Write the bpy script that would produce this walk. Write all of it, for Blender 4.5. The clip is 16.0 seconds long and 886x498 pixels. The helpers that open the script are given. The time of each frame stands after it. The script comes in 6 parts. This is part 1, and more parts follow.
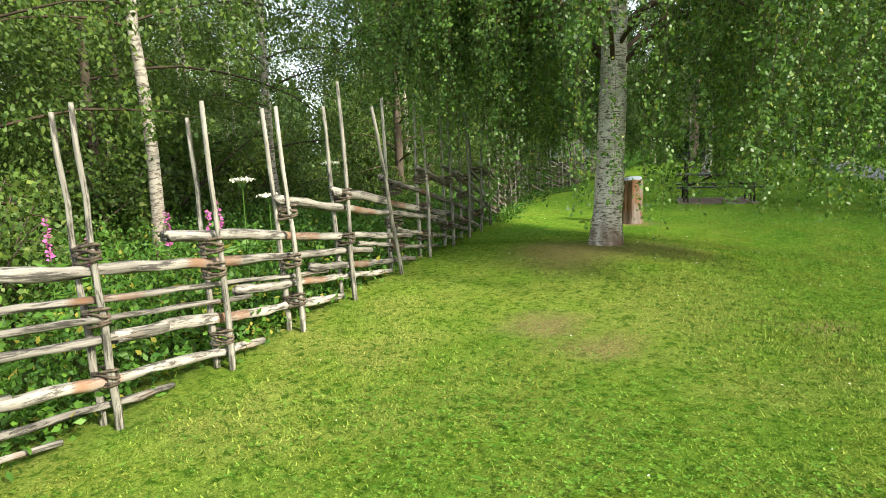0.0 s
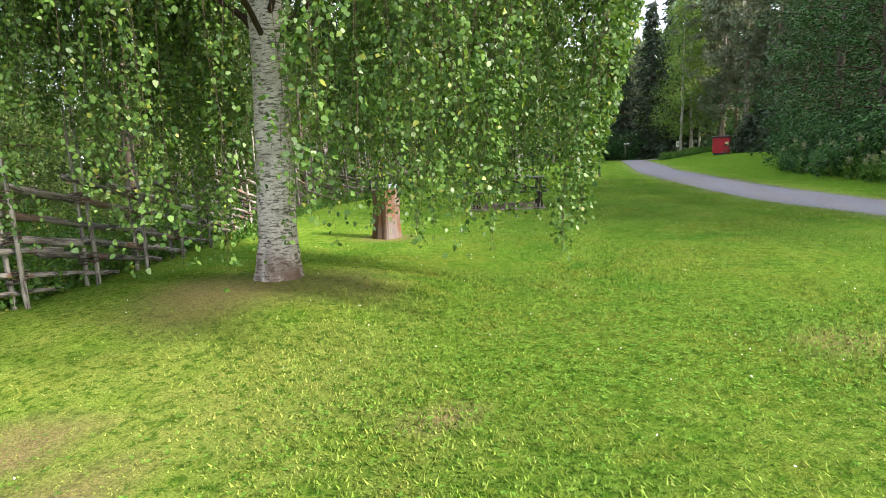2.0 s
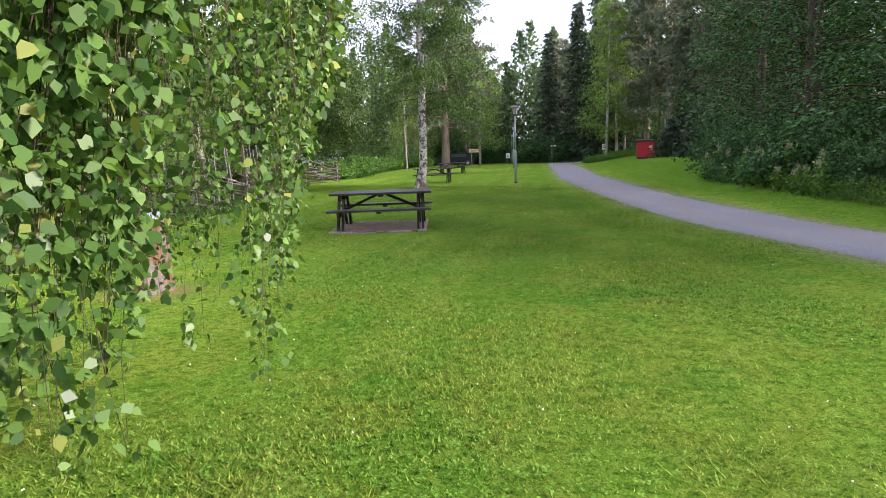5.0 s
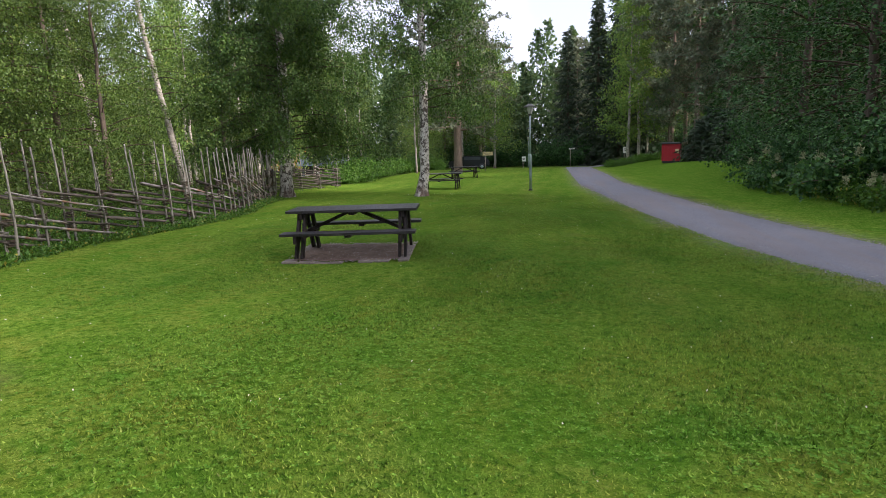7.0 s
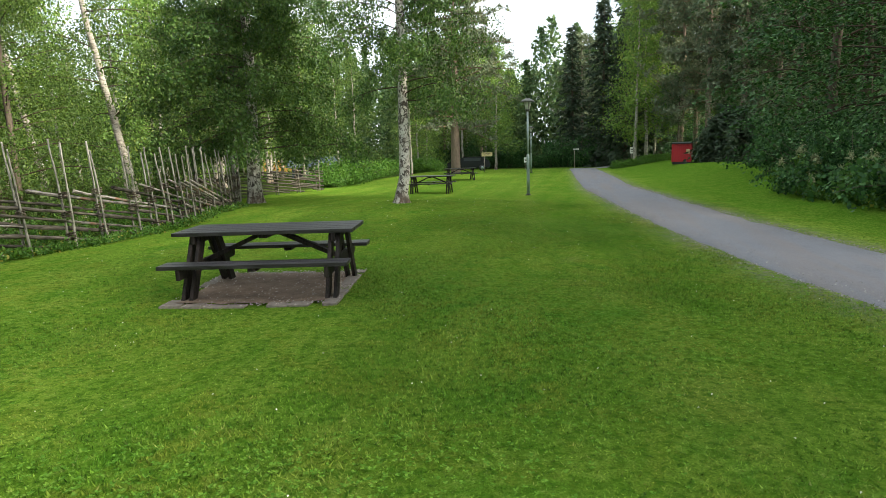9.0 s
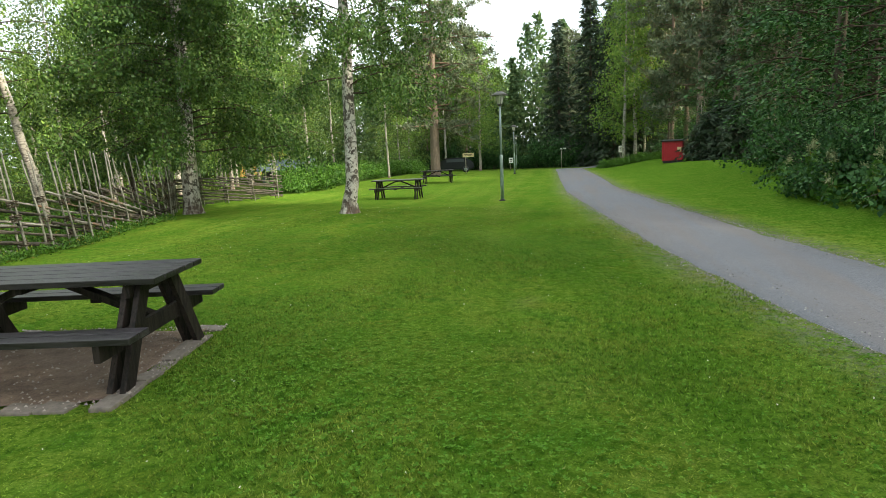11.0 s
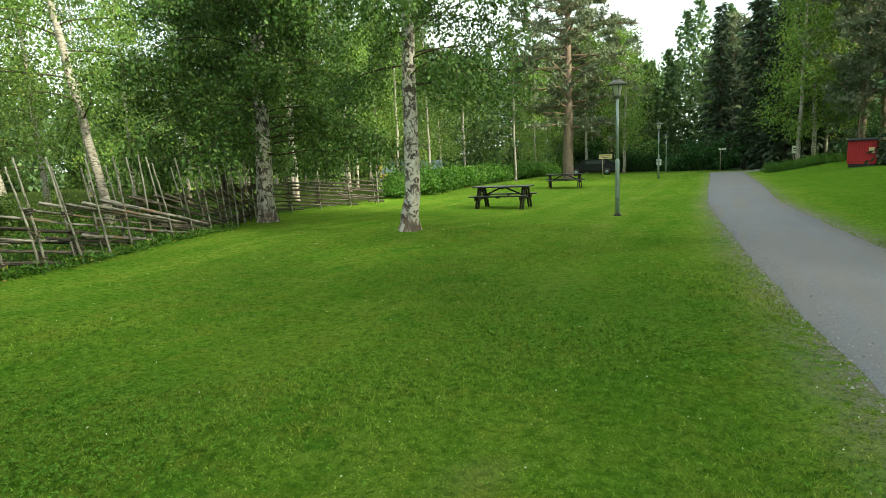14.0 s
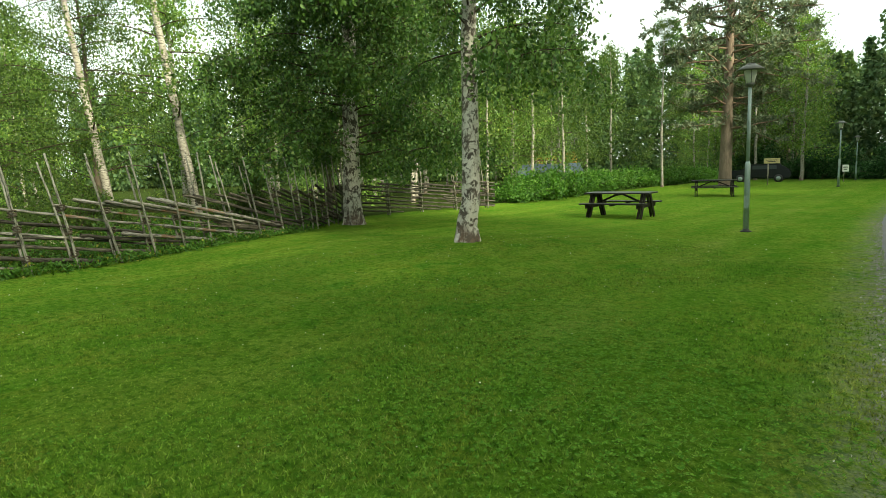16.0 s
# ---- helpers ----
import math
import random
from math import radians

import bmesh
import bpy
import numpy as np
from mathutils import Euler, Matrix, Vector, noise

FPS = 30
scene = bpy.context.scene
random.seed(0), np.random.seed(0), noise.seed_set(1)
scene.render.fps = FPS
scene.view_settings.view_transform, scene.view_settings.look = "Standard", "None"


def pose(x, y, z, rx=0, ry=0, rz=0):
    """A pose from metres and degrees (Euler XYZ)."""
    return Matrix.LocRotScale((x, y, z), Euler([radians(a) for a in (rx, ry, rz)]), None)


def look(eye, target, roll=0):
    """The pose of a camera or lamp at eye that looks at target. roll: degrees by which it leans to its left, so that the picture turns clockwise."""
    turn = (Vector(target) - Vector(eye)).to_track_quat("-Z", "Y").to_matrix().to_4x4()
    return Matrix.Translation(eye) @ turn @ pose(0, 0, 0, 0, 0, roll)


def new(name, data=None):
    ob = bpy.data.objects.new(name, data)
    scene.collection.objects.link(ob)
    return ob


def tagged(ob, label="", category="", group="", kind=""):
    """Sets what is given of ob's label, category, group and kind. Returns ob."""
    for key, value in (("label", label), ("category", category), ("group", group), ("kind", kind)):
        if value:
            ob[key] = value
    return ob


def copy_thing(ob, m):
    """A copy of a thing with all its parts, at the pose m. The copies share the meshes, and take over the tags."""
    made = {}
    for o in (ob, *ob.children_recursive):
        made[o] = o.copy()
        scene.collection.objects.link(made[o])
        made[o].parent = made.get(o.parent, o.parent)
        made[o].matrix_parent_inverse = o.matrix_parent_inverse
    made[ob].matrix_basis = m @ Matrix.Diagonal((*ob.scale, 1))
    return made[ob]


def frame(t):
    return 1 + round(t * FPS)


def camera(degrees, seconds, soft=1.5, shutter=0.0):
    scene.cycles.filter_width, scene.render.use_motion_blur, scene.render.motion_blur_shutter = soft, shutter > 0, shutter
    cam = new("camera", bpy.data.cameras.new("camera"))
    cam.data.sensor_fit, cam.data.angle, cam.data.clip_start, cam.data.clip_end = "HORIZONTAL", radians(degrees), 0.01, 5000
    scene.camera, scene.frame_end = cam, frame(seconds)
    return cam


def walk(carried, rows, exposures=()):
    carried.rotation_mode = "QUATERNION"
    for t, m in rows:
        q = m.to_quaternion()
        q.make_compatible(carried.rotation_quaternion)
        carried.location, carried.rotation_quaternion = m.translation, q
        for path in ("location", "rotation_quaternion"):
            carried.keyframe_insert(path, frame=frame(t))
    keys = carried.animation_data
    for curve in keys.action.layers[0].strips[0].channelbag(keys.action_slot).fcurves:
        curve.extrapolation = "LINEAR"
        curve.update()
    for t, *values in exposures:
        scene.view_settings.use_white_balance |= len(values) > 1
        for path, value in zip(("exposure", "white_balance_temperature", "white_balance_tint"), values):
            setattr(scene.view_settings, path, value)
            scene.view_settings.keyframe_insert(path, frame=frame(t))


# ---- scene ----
cam = camera(71.5, 16.0, soft=0.72)
PATH = [
    (0, (0.73, -17.17, 1.646), (-0.239, -15.449, 1.326), -2.4),
    (0.5, (0.995, -16.614, 1.591), (0.152, -14.827, 1.277), -2.5),
    (1, (1.278, -16.029, 1.585), (0.576, -14.184, 1.265), -2.5),
    (1.5, (1.553, -15.454, 1.533), (0.943, -13.577, 1.21), -2.6),
    (2, (1.799, -14.861, 1.562), (1.252, -12.965, 1.235), -2.7),
    (2.5, (1.974, -14.348, 1.567), (1.457, -12.445, 1.237), -2.6),
    (3, (2.126, -13.759, 1.581), (1.63, -11.85, 1.25), -2.6),
    (3.5, (2.287, -13.244, 1.59), (1.82, -11.328, 1.258), -2.4),
    (4, (2.397, -12.7, 1.643), (1.962, -10.777, 1.312), -2.5),
    (4.5, (2.49, -12.142, 1.634), (2.101, -10.209, 1.299), -2.2),
    (5, (2.486, -11.526, 1.636), (2.139, -9.586, 1.298), -2.0),
    (7.5, (2.411, -8.02, 1.635), (1.999, -6.091, 1.307), -1.7),
    (8, (2.405, -7.357, 1.63), (1.988, -5.429, 1.302), -1.6),
    (10.5, (2.825, -3.939, 1.48), (2.422, -2.007, 1.159), -2.6),
    (11, (2.889, -3.313, 1.509), (2.498, -1.378, 1.186), -2.6),
    (11.5, (3.015, -2.703, 1.519), (2.637, -0.766, 1.195), -2.7),
    (12, (3.106, -2.123, 1.515), (2.733, -0.185, 1.191), -2.7),
    (12.5, (3.22, -1.475, 1.483), (2.854, 0.464, 1.161), -2.7),
    (13, (3.317, -0.84, 1.439), (2.95, 1.099, 1.117), -2.6),
    (13.5, (3.421, -0.338, 1.478), (2.913, 1.57, 1.162), -2.4),
    (14, (3.592, 0.137, 1.518), (2.746, 1.924, 1.216), -2.6),
    (14.5, (3.74, 0.743, 1.46), (2.665, 2.405, 1.172), -2.7),
    (15, (3.918, 1.335, 1.435), (2.734, 2.922, 1.152), -2.4),
    (15.5, (4.117, 1.952, 1.45), (2.872, 3.493, 1.17), -2.1),
    (16, (4.296, 2.545, 1.384), (3.021, 4.061, 1.113), -2.1),
]
walk(cam, [(t, look(eye, target, roll)) for t, eye, target, roll in PATH], exposures=[
    (0.0, 1.12, 6850, 5), (1.5, 1.42, 6600, 14), (3.0, 1.5, 6350, 24), (5.0, 1.3, 6250, 28), (7.5, 0.75, 6350, 22),
    (8.5, 1.02, 6650, 9), (11.0, 1.30, 6950, 5), (12.5, 1.20, 7100, -6), (14.5, 1.1, 7200, -7), (16.0, 0.95, 7400, -9)])

# ---- world and sun ----
SUN_AZ, SUN_EL = radians(101), radians(30)      # azimuth clockwise from +y (north)
world = bpy.data.worlds.new("sky")
scene.world = world
world.use_nodes = True
wn = world.node_tree
sky = wn.nodes.new("ShaderNodeTexSky")
sky.sky_type, sky.sun_disc, sky.sun_elevation, sky.sun_rotation = "NISHITA", False, SUN_EL, SUN_AZ
sky.dust_density, sky.ozone_density, sky.air_density = 3.0, 0.6, 0.8
wn.nodes["Background"].inputs[1].default_value = 0.15
# thin bright cloud over most of the sky
cloud = wn.nodes.new("ShaderNodeTexNoise")
cloud.inputs["Scale"].default_value, cloud.inputs["Detail"].default_value = 2.2, 5.0
veil = wn.nodes.new("ShaderNodeValToRGB")
veil.color_ramp.elements[0].position, veil.color_ramp.elements[0].color = 0.38, (0.45, 0.45, 0.45, 1)
veil.color_ramp.elements[1].position, veil.color_ramp.elements[1].color = 0.6, (0.95, 0.95, 0.95, 1)
haze = wn.nodes.new("ShaderNodeMix")
haze.data_type = "RGBA"
haze.inputs[7].default_value = (5.7, 6.2, 6.6, 1)
wn.links.new(cloud.outputs[0], veil.inputs[0])
wn.links.new(veil.outputs[0], haze.inputs[0])
wn.links.new(sky.outputs[0], haze.inputs[6])
wn.links.new(haze.outputs[2], wn.nodes["Background"].inputs[0])
sun = new("sun", bpy.data.lights.new("sun", "SUN"))
sun.data.energy, sun.data.angle, sun.data.color = 4.6, radians(7), (1.0, 0.93, 0.78)
toward = Vector((math.sin(SUN_AZ) * math.cos(SUN_EL), math.cos(SUN_AZ) * math.cos(SUN_EL), math.sin(SUN_EL)))
sun.matrix_world = look(toward * 60, (0, 0, 0))


# ---- materials ----
class Mat:
    """A small builder for node materials."""

    def __init__(self, name, rough=0.8, metal=0.0, spec=0.3):
        self.m = bpy.data.materials.new(name)
        self.m.use_nodes = True
        self.t = self.m.node_tree
        self.b = self.t.nodes["Principled BSDF"]
        self.b.inputs["Roughness"].default_value = rough
        self.b.inputs["Metallic"].default_value = metal
        self.b.inputs["Specular IOR Level"].default_value = spec
        self.pos = None

    def node(self, kind, **kw):
        n = self.t.nodes.new(kind)
        for k, v in kw.items():
            n.inputs[k].default_value = v
        return n

    def link(self, a, b):
        self.t.links.new(a, b)

    def coords(self, scale=(1, 1, 1), world_space=False):
        src = self.node("ShaderNodeNewGeometry").outputs["Position"] if world_space else self.node("ShaderNodeTexCoord").outputs["Object"]
        mp = self.node("ShaderNodeMapping")
        mp.inputs["Scale"].default_value = scale
        self.link(src, mp.inputs["Vector"])
        return mp.outputs[0]

    def noise(self, scale, detail=4, stretch=(1, 1, 1), rough=0.55, distort=0.0, world_space=False):
        n = self.node("ShaderNodeTexNoise", Scale=scale, Detail=detail, Roughness=rough, Distortion=distort)
        self.link(self.coords(stretch, world_space), n.inputs["Vector"])
        return n.outputs[0]

    def ramp(self, fac, stops):
        r = self.node("ShaderNodeValToRGB")
        while len(r.color_ramp.elements) < len(stops):
            r.color_ramp.elements.new(0.5)
        for e, (p, c) in zip(r.color_ramp.elements, stops):
            e.position, e.color = p, (c, c, c, 1) if isinstance(c, (int, float)) else (*c, 1)
        self.link(fac, r.inputs[0])
        return r.outputs[0]

    def mix(self, fac, a, b, mode="MIX"):
        n = self.t.nodes.new("ShaderNodeMix")
        n.data_type, n.blend_type = "RGBA", mode
        for sock, v in ((n.inputs[0], fac), (n.inputs[6], a), (n.inputs[7], b)):
            if isinstance(v, (int, float)):
                sock.default_value = v
            elif isinstance(v, tuple):
                sock.default_value = (*v, 1)
            else:
                self.link(v, sock)
        return n.outputs[2]

    def island(self):
        return self.node("ShaderNodeNewGeometry").outputs["Random Per Island"]

    def object_random(self):
        return self.node("ShaderNodeObjectInfo").outputs["Random"]

    def colour(self, c):
        if isinstance(c, tuple):
            self.b.inputs["Base Color"].default_value = (*c, 1)
        else:
            self.link(c, self.b.inputs["Base Color"])
        return self

    def bump(self, height, strength=0.4, distance=0.02):
        n = self.node("ShaderNodeBump", Strength=strength, Distance=distance)
        self.link(height, n.inputs["Height"])
        self.link(n.outputs[0], self.b.inputs["Normal"])
        return self


def leaf_mat(name, dark, light, odd, share=0.06, through_light=0.35, rough=0.5, spec=0.3):
    """Leaves: each one its own tint, a few yellowed ones, and light that comes through."""
    m = Mat(name, rough=rough, spec=spec)
    r = m.island()
    c = m.ramp(r, [(0.0, dark), (1.0 - share - 0.02, light), (1.0 - share, odd), (1.0, odd)])
    big = m.noise(0.5, 2, world_space=True)
    c = m.mix(m.ramp(big, [(0.35, 0.0), (0.7, 0.5)]), c, dark)
    tr = m.node("ShaderNodeBsdfTranslucent")
    m.link(m.mix(1.0, c, (1.0, 0.95, 0.45), "MULTIPLY"), tr.inputs[0])
    m.colour(c)
    mx = m.node("ShaderNodeMixShader", Fac=through_light)
    m.link(m.b.outputs[0], mx.inputs[1])
    m.link(tr.outputs[0], mx.inputs[2])
    m.link(mx.outputs[0], m.t.nodes["Material Output"].inputs[0])
    return m.m


def birch_bark(name, white=(0.54, 0.51, 0.46), dark_share=0.5, base_dark=0.9, fissures=0.0, scale=11):
    m = Mat(name, rough=0.75)
    lent = m.noise(6 if fissures else scale, 6, (1.3, 1.3, 1.1) if fissures else (0.8, 0.8, 3.2), rough=0.75, distort=0.6)
    streak = m.ramp(lent, [(dark_share, 0.0), (dark_share + (0.04 if fissures else 0.07), 1.0)])
    patch = m.noise(2.6, 5, (1, 1, 0.8), rough=0.7, distort=0.8)
    crack = m.ramp(patch, [(0.49, 0.0), (0.58, 1.0)])
    grain = m.noise(60, 3)
    w = m.mix(m.ramp(grain, [(0.3, 0.0), (0.75, 0.6)]), white, (0.36, 0.325, 0.285))
    c = m.mix(streak, w, (0.065, 0.055, 0.048) if fissures else (0.10, 0.085, 0.07))
    # rough brown cork and lichen near the root
    sep = m.node("ShaderNodeSeparateXYZ")
    m.link(m.coords(), sep.inputs[0])
    hgt = m.node("ShaderNodeMapRange")
    for k, v in (("From Min", 0.05), ("From Max", base_dark), ("To Min", 1.0), ("To Max", 0.0)):
        hgt.inputs[k].default_value = v
    m.link(sep.outputs[2], hgt.inputs["Value"])
    mul = m.node("ShaderNodeMath")
    mul.operation = "MULTIPLY"
    m.link(hgt.outputs[0], mul.inputs[0])
    m.link(m.ramp(m.noise(7, 5, (1, 1, 0.5)), [(0.35, 0.0), (0.6, 1.0)]), mul.inputs[1])
    c = m.mix(mul.outputs[0], c, (0.15, 0.10, 0.075))
    c = m.mix(m.mix(1.0, crack, (0.3, 0.3, 0.3) if fissures else (0.5, 0.5, 0.5), "MULTIPLY"), c, (0.25, 0.22, 0.185))
    if fissures:
        fis = m.noise(6, 6, (1.4, 1.4, 0.55), rough=0.75, distort=0.8)
        c = m.mix(m.ramp(fis, [(0.535, 0.0), (0.60, fissures)]), c, (0.085, 0.068, 0.055))
    m.colour(c)
    m.bump(m.mix(0.5, streak, grain), 0.5, 0.012)
    return m.m


def bark(name, a, b, scale=10, stretch=(1, 1, 0.25)):
    m = Mat(name, rough=0.9)
    n = m.noise(scale, 6, stretch, rough=0.7)
    m.colour(m.ramp(n, [(0.3, a), (0.7, b)]))
    m.bump(n, 0.9, 0.03)
    return m.m


def wood(name, a, b, rough=0.75, axis=0, per_object=0.25, spec=0.3, brown=None):
    m = Mat(name, rough=rough, spec=spec)
    st = [1, 1, 1]
    st = [14, 14, 14]
    st[axis] = 0.7
    g = m.noise(3, 6, tuple(st), rough=0.65)
    blot = m.noise(2.2, 4)
    c = m.ramp(g, [(0.25, a), (0.75, b)])
    c = m.mix(m.ramp(blot, [(0.4, 0.0), (0.75, 0.55)]), c, tuple(0.55 * v for v in a))
    st[axis] = 1.6
    crack = m.noise(2.2, 5, tuple(st), rough=0.75, distort=0.3)
    c = m.mix(m.ramp(crack, [(0.42, 0.9), (0.52, 0.0)]), c, tuple(0.28 * v for v in a))
    if brown:
        c = m.mix(m.ramp(m.noise(1.1, 3), [(0.56, 0.0), (0.64, 0.8)]), c, brown)
    hs = m.node("ShaderNodeHueSaturation")
    mr = m.node("ShaderNodeMapRange")
    mr.inputs["To Min"].default_value, mr.inputs["To Max"].default_value = 1 - per_object, 1 + per_object
    m.link(m.object_random(), mr.inputs["Value"])
    m.link(mr.outputs[0], hs.inputs["Value"])
    m.link(c, hs.inputs["Color"])
    m.colour(hs.outputs[0])
    m.bump(g, 0.5, 0.006)
    return m.m


def plain(name, c, rough=0.6, metal=0.0, dirt=0.25, scale=8):
    m = Mat(name, rough=rough, metal=metal)
    n = m.noise(scale, 5, rough=0.65)
    m.colour(m.mix(m.ramp(n, [(0.4, 0.0), (0.8, dirt)]), c, tuple(v * 0.4 + 0.02 for v in c)))
    m.bump(m.noise(scale * 8, 3), 0.12, 0.004)
    return m.m


M = {}
M["leaf_weeping"] = leaf_mat("birch_leaf", (0.034, 0.090, 0.022), (0.175, 0.315, 0.066), (0.32, 0.35, 0.07), 0.02, 0.40, 0.42, 0.35)
M["leaf_birch"] = leaf_mat("birch_leaf_far", (0.042, 0.088, 0.020), (0.130, 0.212, 0.040), (0.18, 0.24, 0.05), 0.06)
M["leaf_dark"] = leaf_mat("broad_leaf", (0.010, 0.044, 0.014), (0.076, 0.185, 0.054), (0.12, 0.25, 0.085), 0.10, 0.2, 0.6, 0.2)
M["leaf_old"] = leaf_mat("old_birch_leaf", (0.032, 0.084, 0.022), (0.135, 0.240, 0.054), (0.19, 0.26, 0.07), 0.06, 0.3, 0.45)
# light aspen green, brightened to carry sunlight on the far trees
M["leaf_sunny"] = leaf_mat("aspen_sunlit_leaf", (0.10, 0.20, 0.045), (0.24, 0.38, 0.09), (0.32, 0.38, 0.11), 0.1, 0.4)
# paler, bluer leaves: the haze of distance is mixed into their colour
M["leaf_hazed"] = leaf_mat("hazed_leaf", (0.050, 0.105, 0.045), (0.15, 0.24, 0.10), (0.18, 0.25, 0.11), 0.1, 0.3, 0.7)
M["leaf_hedge"] = leaf_mat("hedge_leaf", (0.045, 0.135, 0.018), (0.13, 0.285, 0.042), (0.2, 0.36, 0.07), 0.1, 0.35)
M["leaf_herb"] = leaf_mat("herb_leaf", (0.04, 0.115, 0.018), (0.12, 0.25, 0.035), (0.3, 0.28, 0.05), 0.05, 0.3)
M["clover_leaf"] = leaf_mat("clover_leaf", (0.055, 0.150, 0.018), (0.155, 0.295, 0.042), (0.17, 0.29, 0.05), 0.06, 0.25, 0.9, 0.05)
M["needle"] = leaf_mat("spruce_needle", (0.026, 0.050, 0.030), (0.068, 0.105, 0.055), (0.07, 0.075, 0.045), 0.05, 0.1, 0.6)
M["pine_needle"] = leaf_mat("pine_needle", (0.10, 0.140, 0.095), (0.240, 0.280, 0.185), (0.18, 0.16, 0.11), 0.06, 0.25, 0.6)
M["bark_birch"] = birch_bark("birch_bark", (0.74, 0.70, 0.65), 0.50, 0.6, scale=17)
M["bark_birch_grey"] = birch_bark("old_birch_bark", (0.62, 0.60, 0.56), 0.50, 0.6, 0.9)
M["bark_wood_birch"] = birch_bark("wood_birch_bark", (0.42, 0.39, 0.35), 0.50, 0.9)
M["bark_pine"] = bark("pine_bark", (0.13, 0.098, 0.082), (0.29, 0.215, 0.17))
M["bark_branch"] = bark("pine_branch_bark", (0.12, 0.082, 0.062), (0.26, 0.175, 0.13))
M["bark_dark"] = bark("dark_bark", (0.05, 0.04, 0.032), (0.14, 0.11, 0.085))
M["twig"] = bark("twig_bark", (0.035, 0.024, 0.018), (0.085, 0.058, 0.040))
M["fence_wood"] = wood("weathered_wood", (0.13, 0.118, 0.108), (0.43, 0.405, 0.375), 0.85, 0, 0.35, 0.3, (0.20, 0.105, 0.06))
M["post_wood"] = wood("post_wood", (0.22, 0.19, 0.155), (0.47, 0.43, 0.36), 0.85, 2, 0.25)
M["table_wood"] = wood("stained_wood", (0.014, 0.012, 0.015), (0.046, 0.040, 0.047), 0.45, 0, 0.25, 0.5)
M["leg_wood"] = wood("stained_leg_wood", (0.013, 0.010, 0.010), (0.046, 0.033, 0.030), 0.7, 2, 0.2)
M["tie"] = wood("withe_tie", (0.09, 0.07, 0.055), (0.2, 0.16, 0.12), 0.9, 0, 0.3)
M["red"] = plain("red_paint", (0.42, 0.022, 0.03), 0.55, 0, 0.4)
M["dark"] = plain("dark_paint", (0.03, 0.03, 0.032), 0.6)
M["sign_yellow"] = plain("sign_yellow", (0.62, 0.52, 0.28), 0.6)
M["sign_white"] = plain("sign_white", (0.75, 0.75, 0.70), 0.6)
M["lid"] = plain("lid_sheet", (0.24, 0.28, 0.34), 0.5, 0.2, 0.5, 12)
M["galv"] = plain("galvanised_steel", (0.30, 0.37, 0.36), 0.5, 0.35, 0.3)
M["lamp_cap"] = plain("lamp_cap", (0.11, 0.11, 0.10), 0.5, 0.2)
M["lamp_glass"] = plain("frosted_glass", (0.62, 0.62, 0.58), 0.3, 0, 0.15)
M["concrete"] = plain("concrete", (0.19, 0.165, 0.145), 0.95, 0, 1.0, 22)
M["blue_roof"] = plain("blue_grey_sheet", (0.10, 0.135, 0.18), 0.7)
M["ochre"] = plain("ochre_boards", (0.50, 0.27, 0.08), 0.8)
M["petal"] = plain("fireweed_petal", (0.42, 0.11, 0.31), 0.6)
M["umbel"] = plain("white_umbel", (0.62, 0.62, 0.52), 0.7)
M["pad_stone"] = plain("pad_stone", (0.36, 0.32, 0.29), 0.9, 0, 0.9, 3)
M["clover"] = plain("clover_bloom", (0.70, 0.68, 0.60), 0.8, 0, 0.1)


def stump_mat():
    m = Mat("stump_wood", rough=0.85)
    g = m.noise(4, 6, (10, 10, 0.8), rough=0.7)
    p = m.noise(3, 4, (1, 1, 0.6))
    c = m.ramp(g, [(0.3, (0.062, 0.030, 0.018)), (0.7, (0.21, 0.108, 0.056))])
    c = m.mix(m.ramp(p, [(0.45, 0.0), (0.6, 0.8)]), c, (0.17, 0.15, 0.145))
    m.colour(c)
    m.bump(g, 0.8, 0.02)
    return m.m


def pebble_mat():
    m = Mat("pebble_stone", rough=0.9)
    m.colour(m.ramp(m.island(), [(0.0, (0.07, 0.066, 0.062)), (0.5, (0.20, 0.19, 0.18)), (0.85, (0.26, 0.25, 0.24)), (1.0, (0.34, 0.33, 0.32))]))
    return m.m


M["pebble"] = pebble_mat()


def gravel_mat():
    m = Mat("gravel", rough=0.95)
    v = m.node("ShaderNodeTexVoronoi", Scale=120.0)
    m.link(m.coords(world_space=True), v.inputs["Vector"])
    fine = m.noise(160, 3, world_space=True)
    worn = m.noise(0.7, 5, world_space=True)
    c = m.ramp(v.outputs["Color"], [(0.1, (0.112, 0.118, 0.138)), (0.9, (0.245, 0.255, 0.290))])
    track = m.noise(1.0, 4, (2.2, 0.16, 1), 0.6, 0.3, True)
    c = m.mix(m.ramp(track, [(0.44, 0.0), (0.60, 0.6)]), c, (0.205, 0.178, 0.172))
    c = m.mix(m.ramp(worn, [(0.4, 0.0), (0.7, 0.45)]), c, (0.225, 0.222, 0.238))
    c = m.mix(m.ramp(m.noise(28, 3, world_space=True), [(0.60, 0.0), (0.70, 0.5)]), c, (0.085, 0.085, 0.09))
    c = m.mix(m.ramp(fine, [(0.3, 0.35), (0.7, 0.0)]), c, (0.08, 0.078, 0.08))
    m.colour(c)
    m.bump(v.outputs["Distance"], 0.5, 0.008)
    return m.m


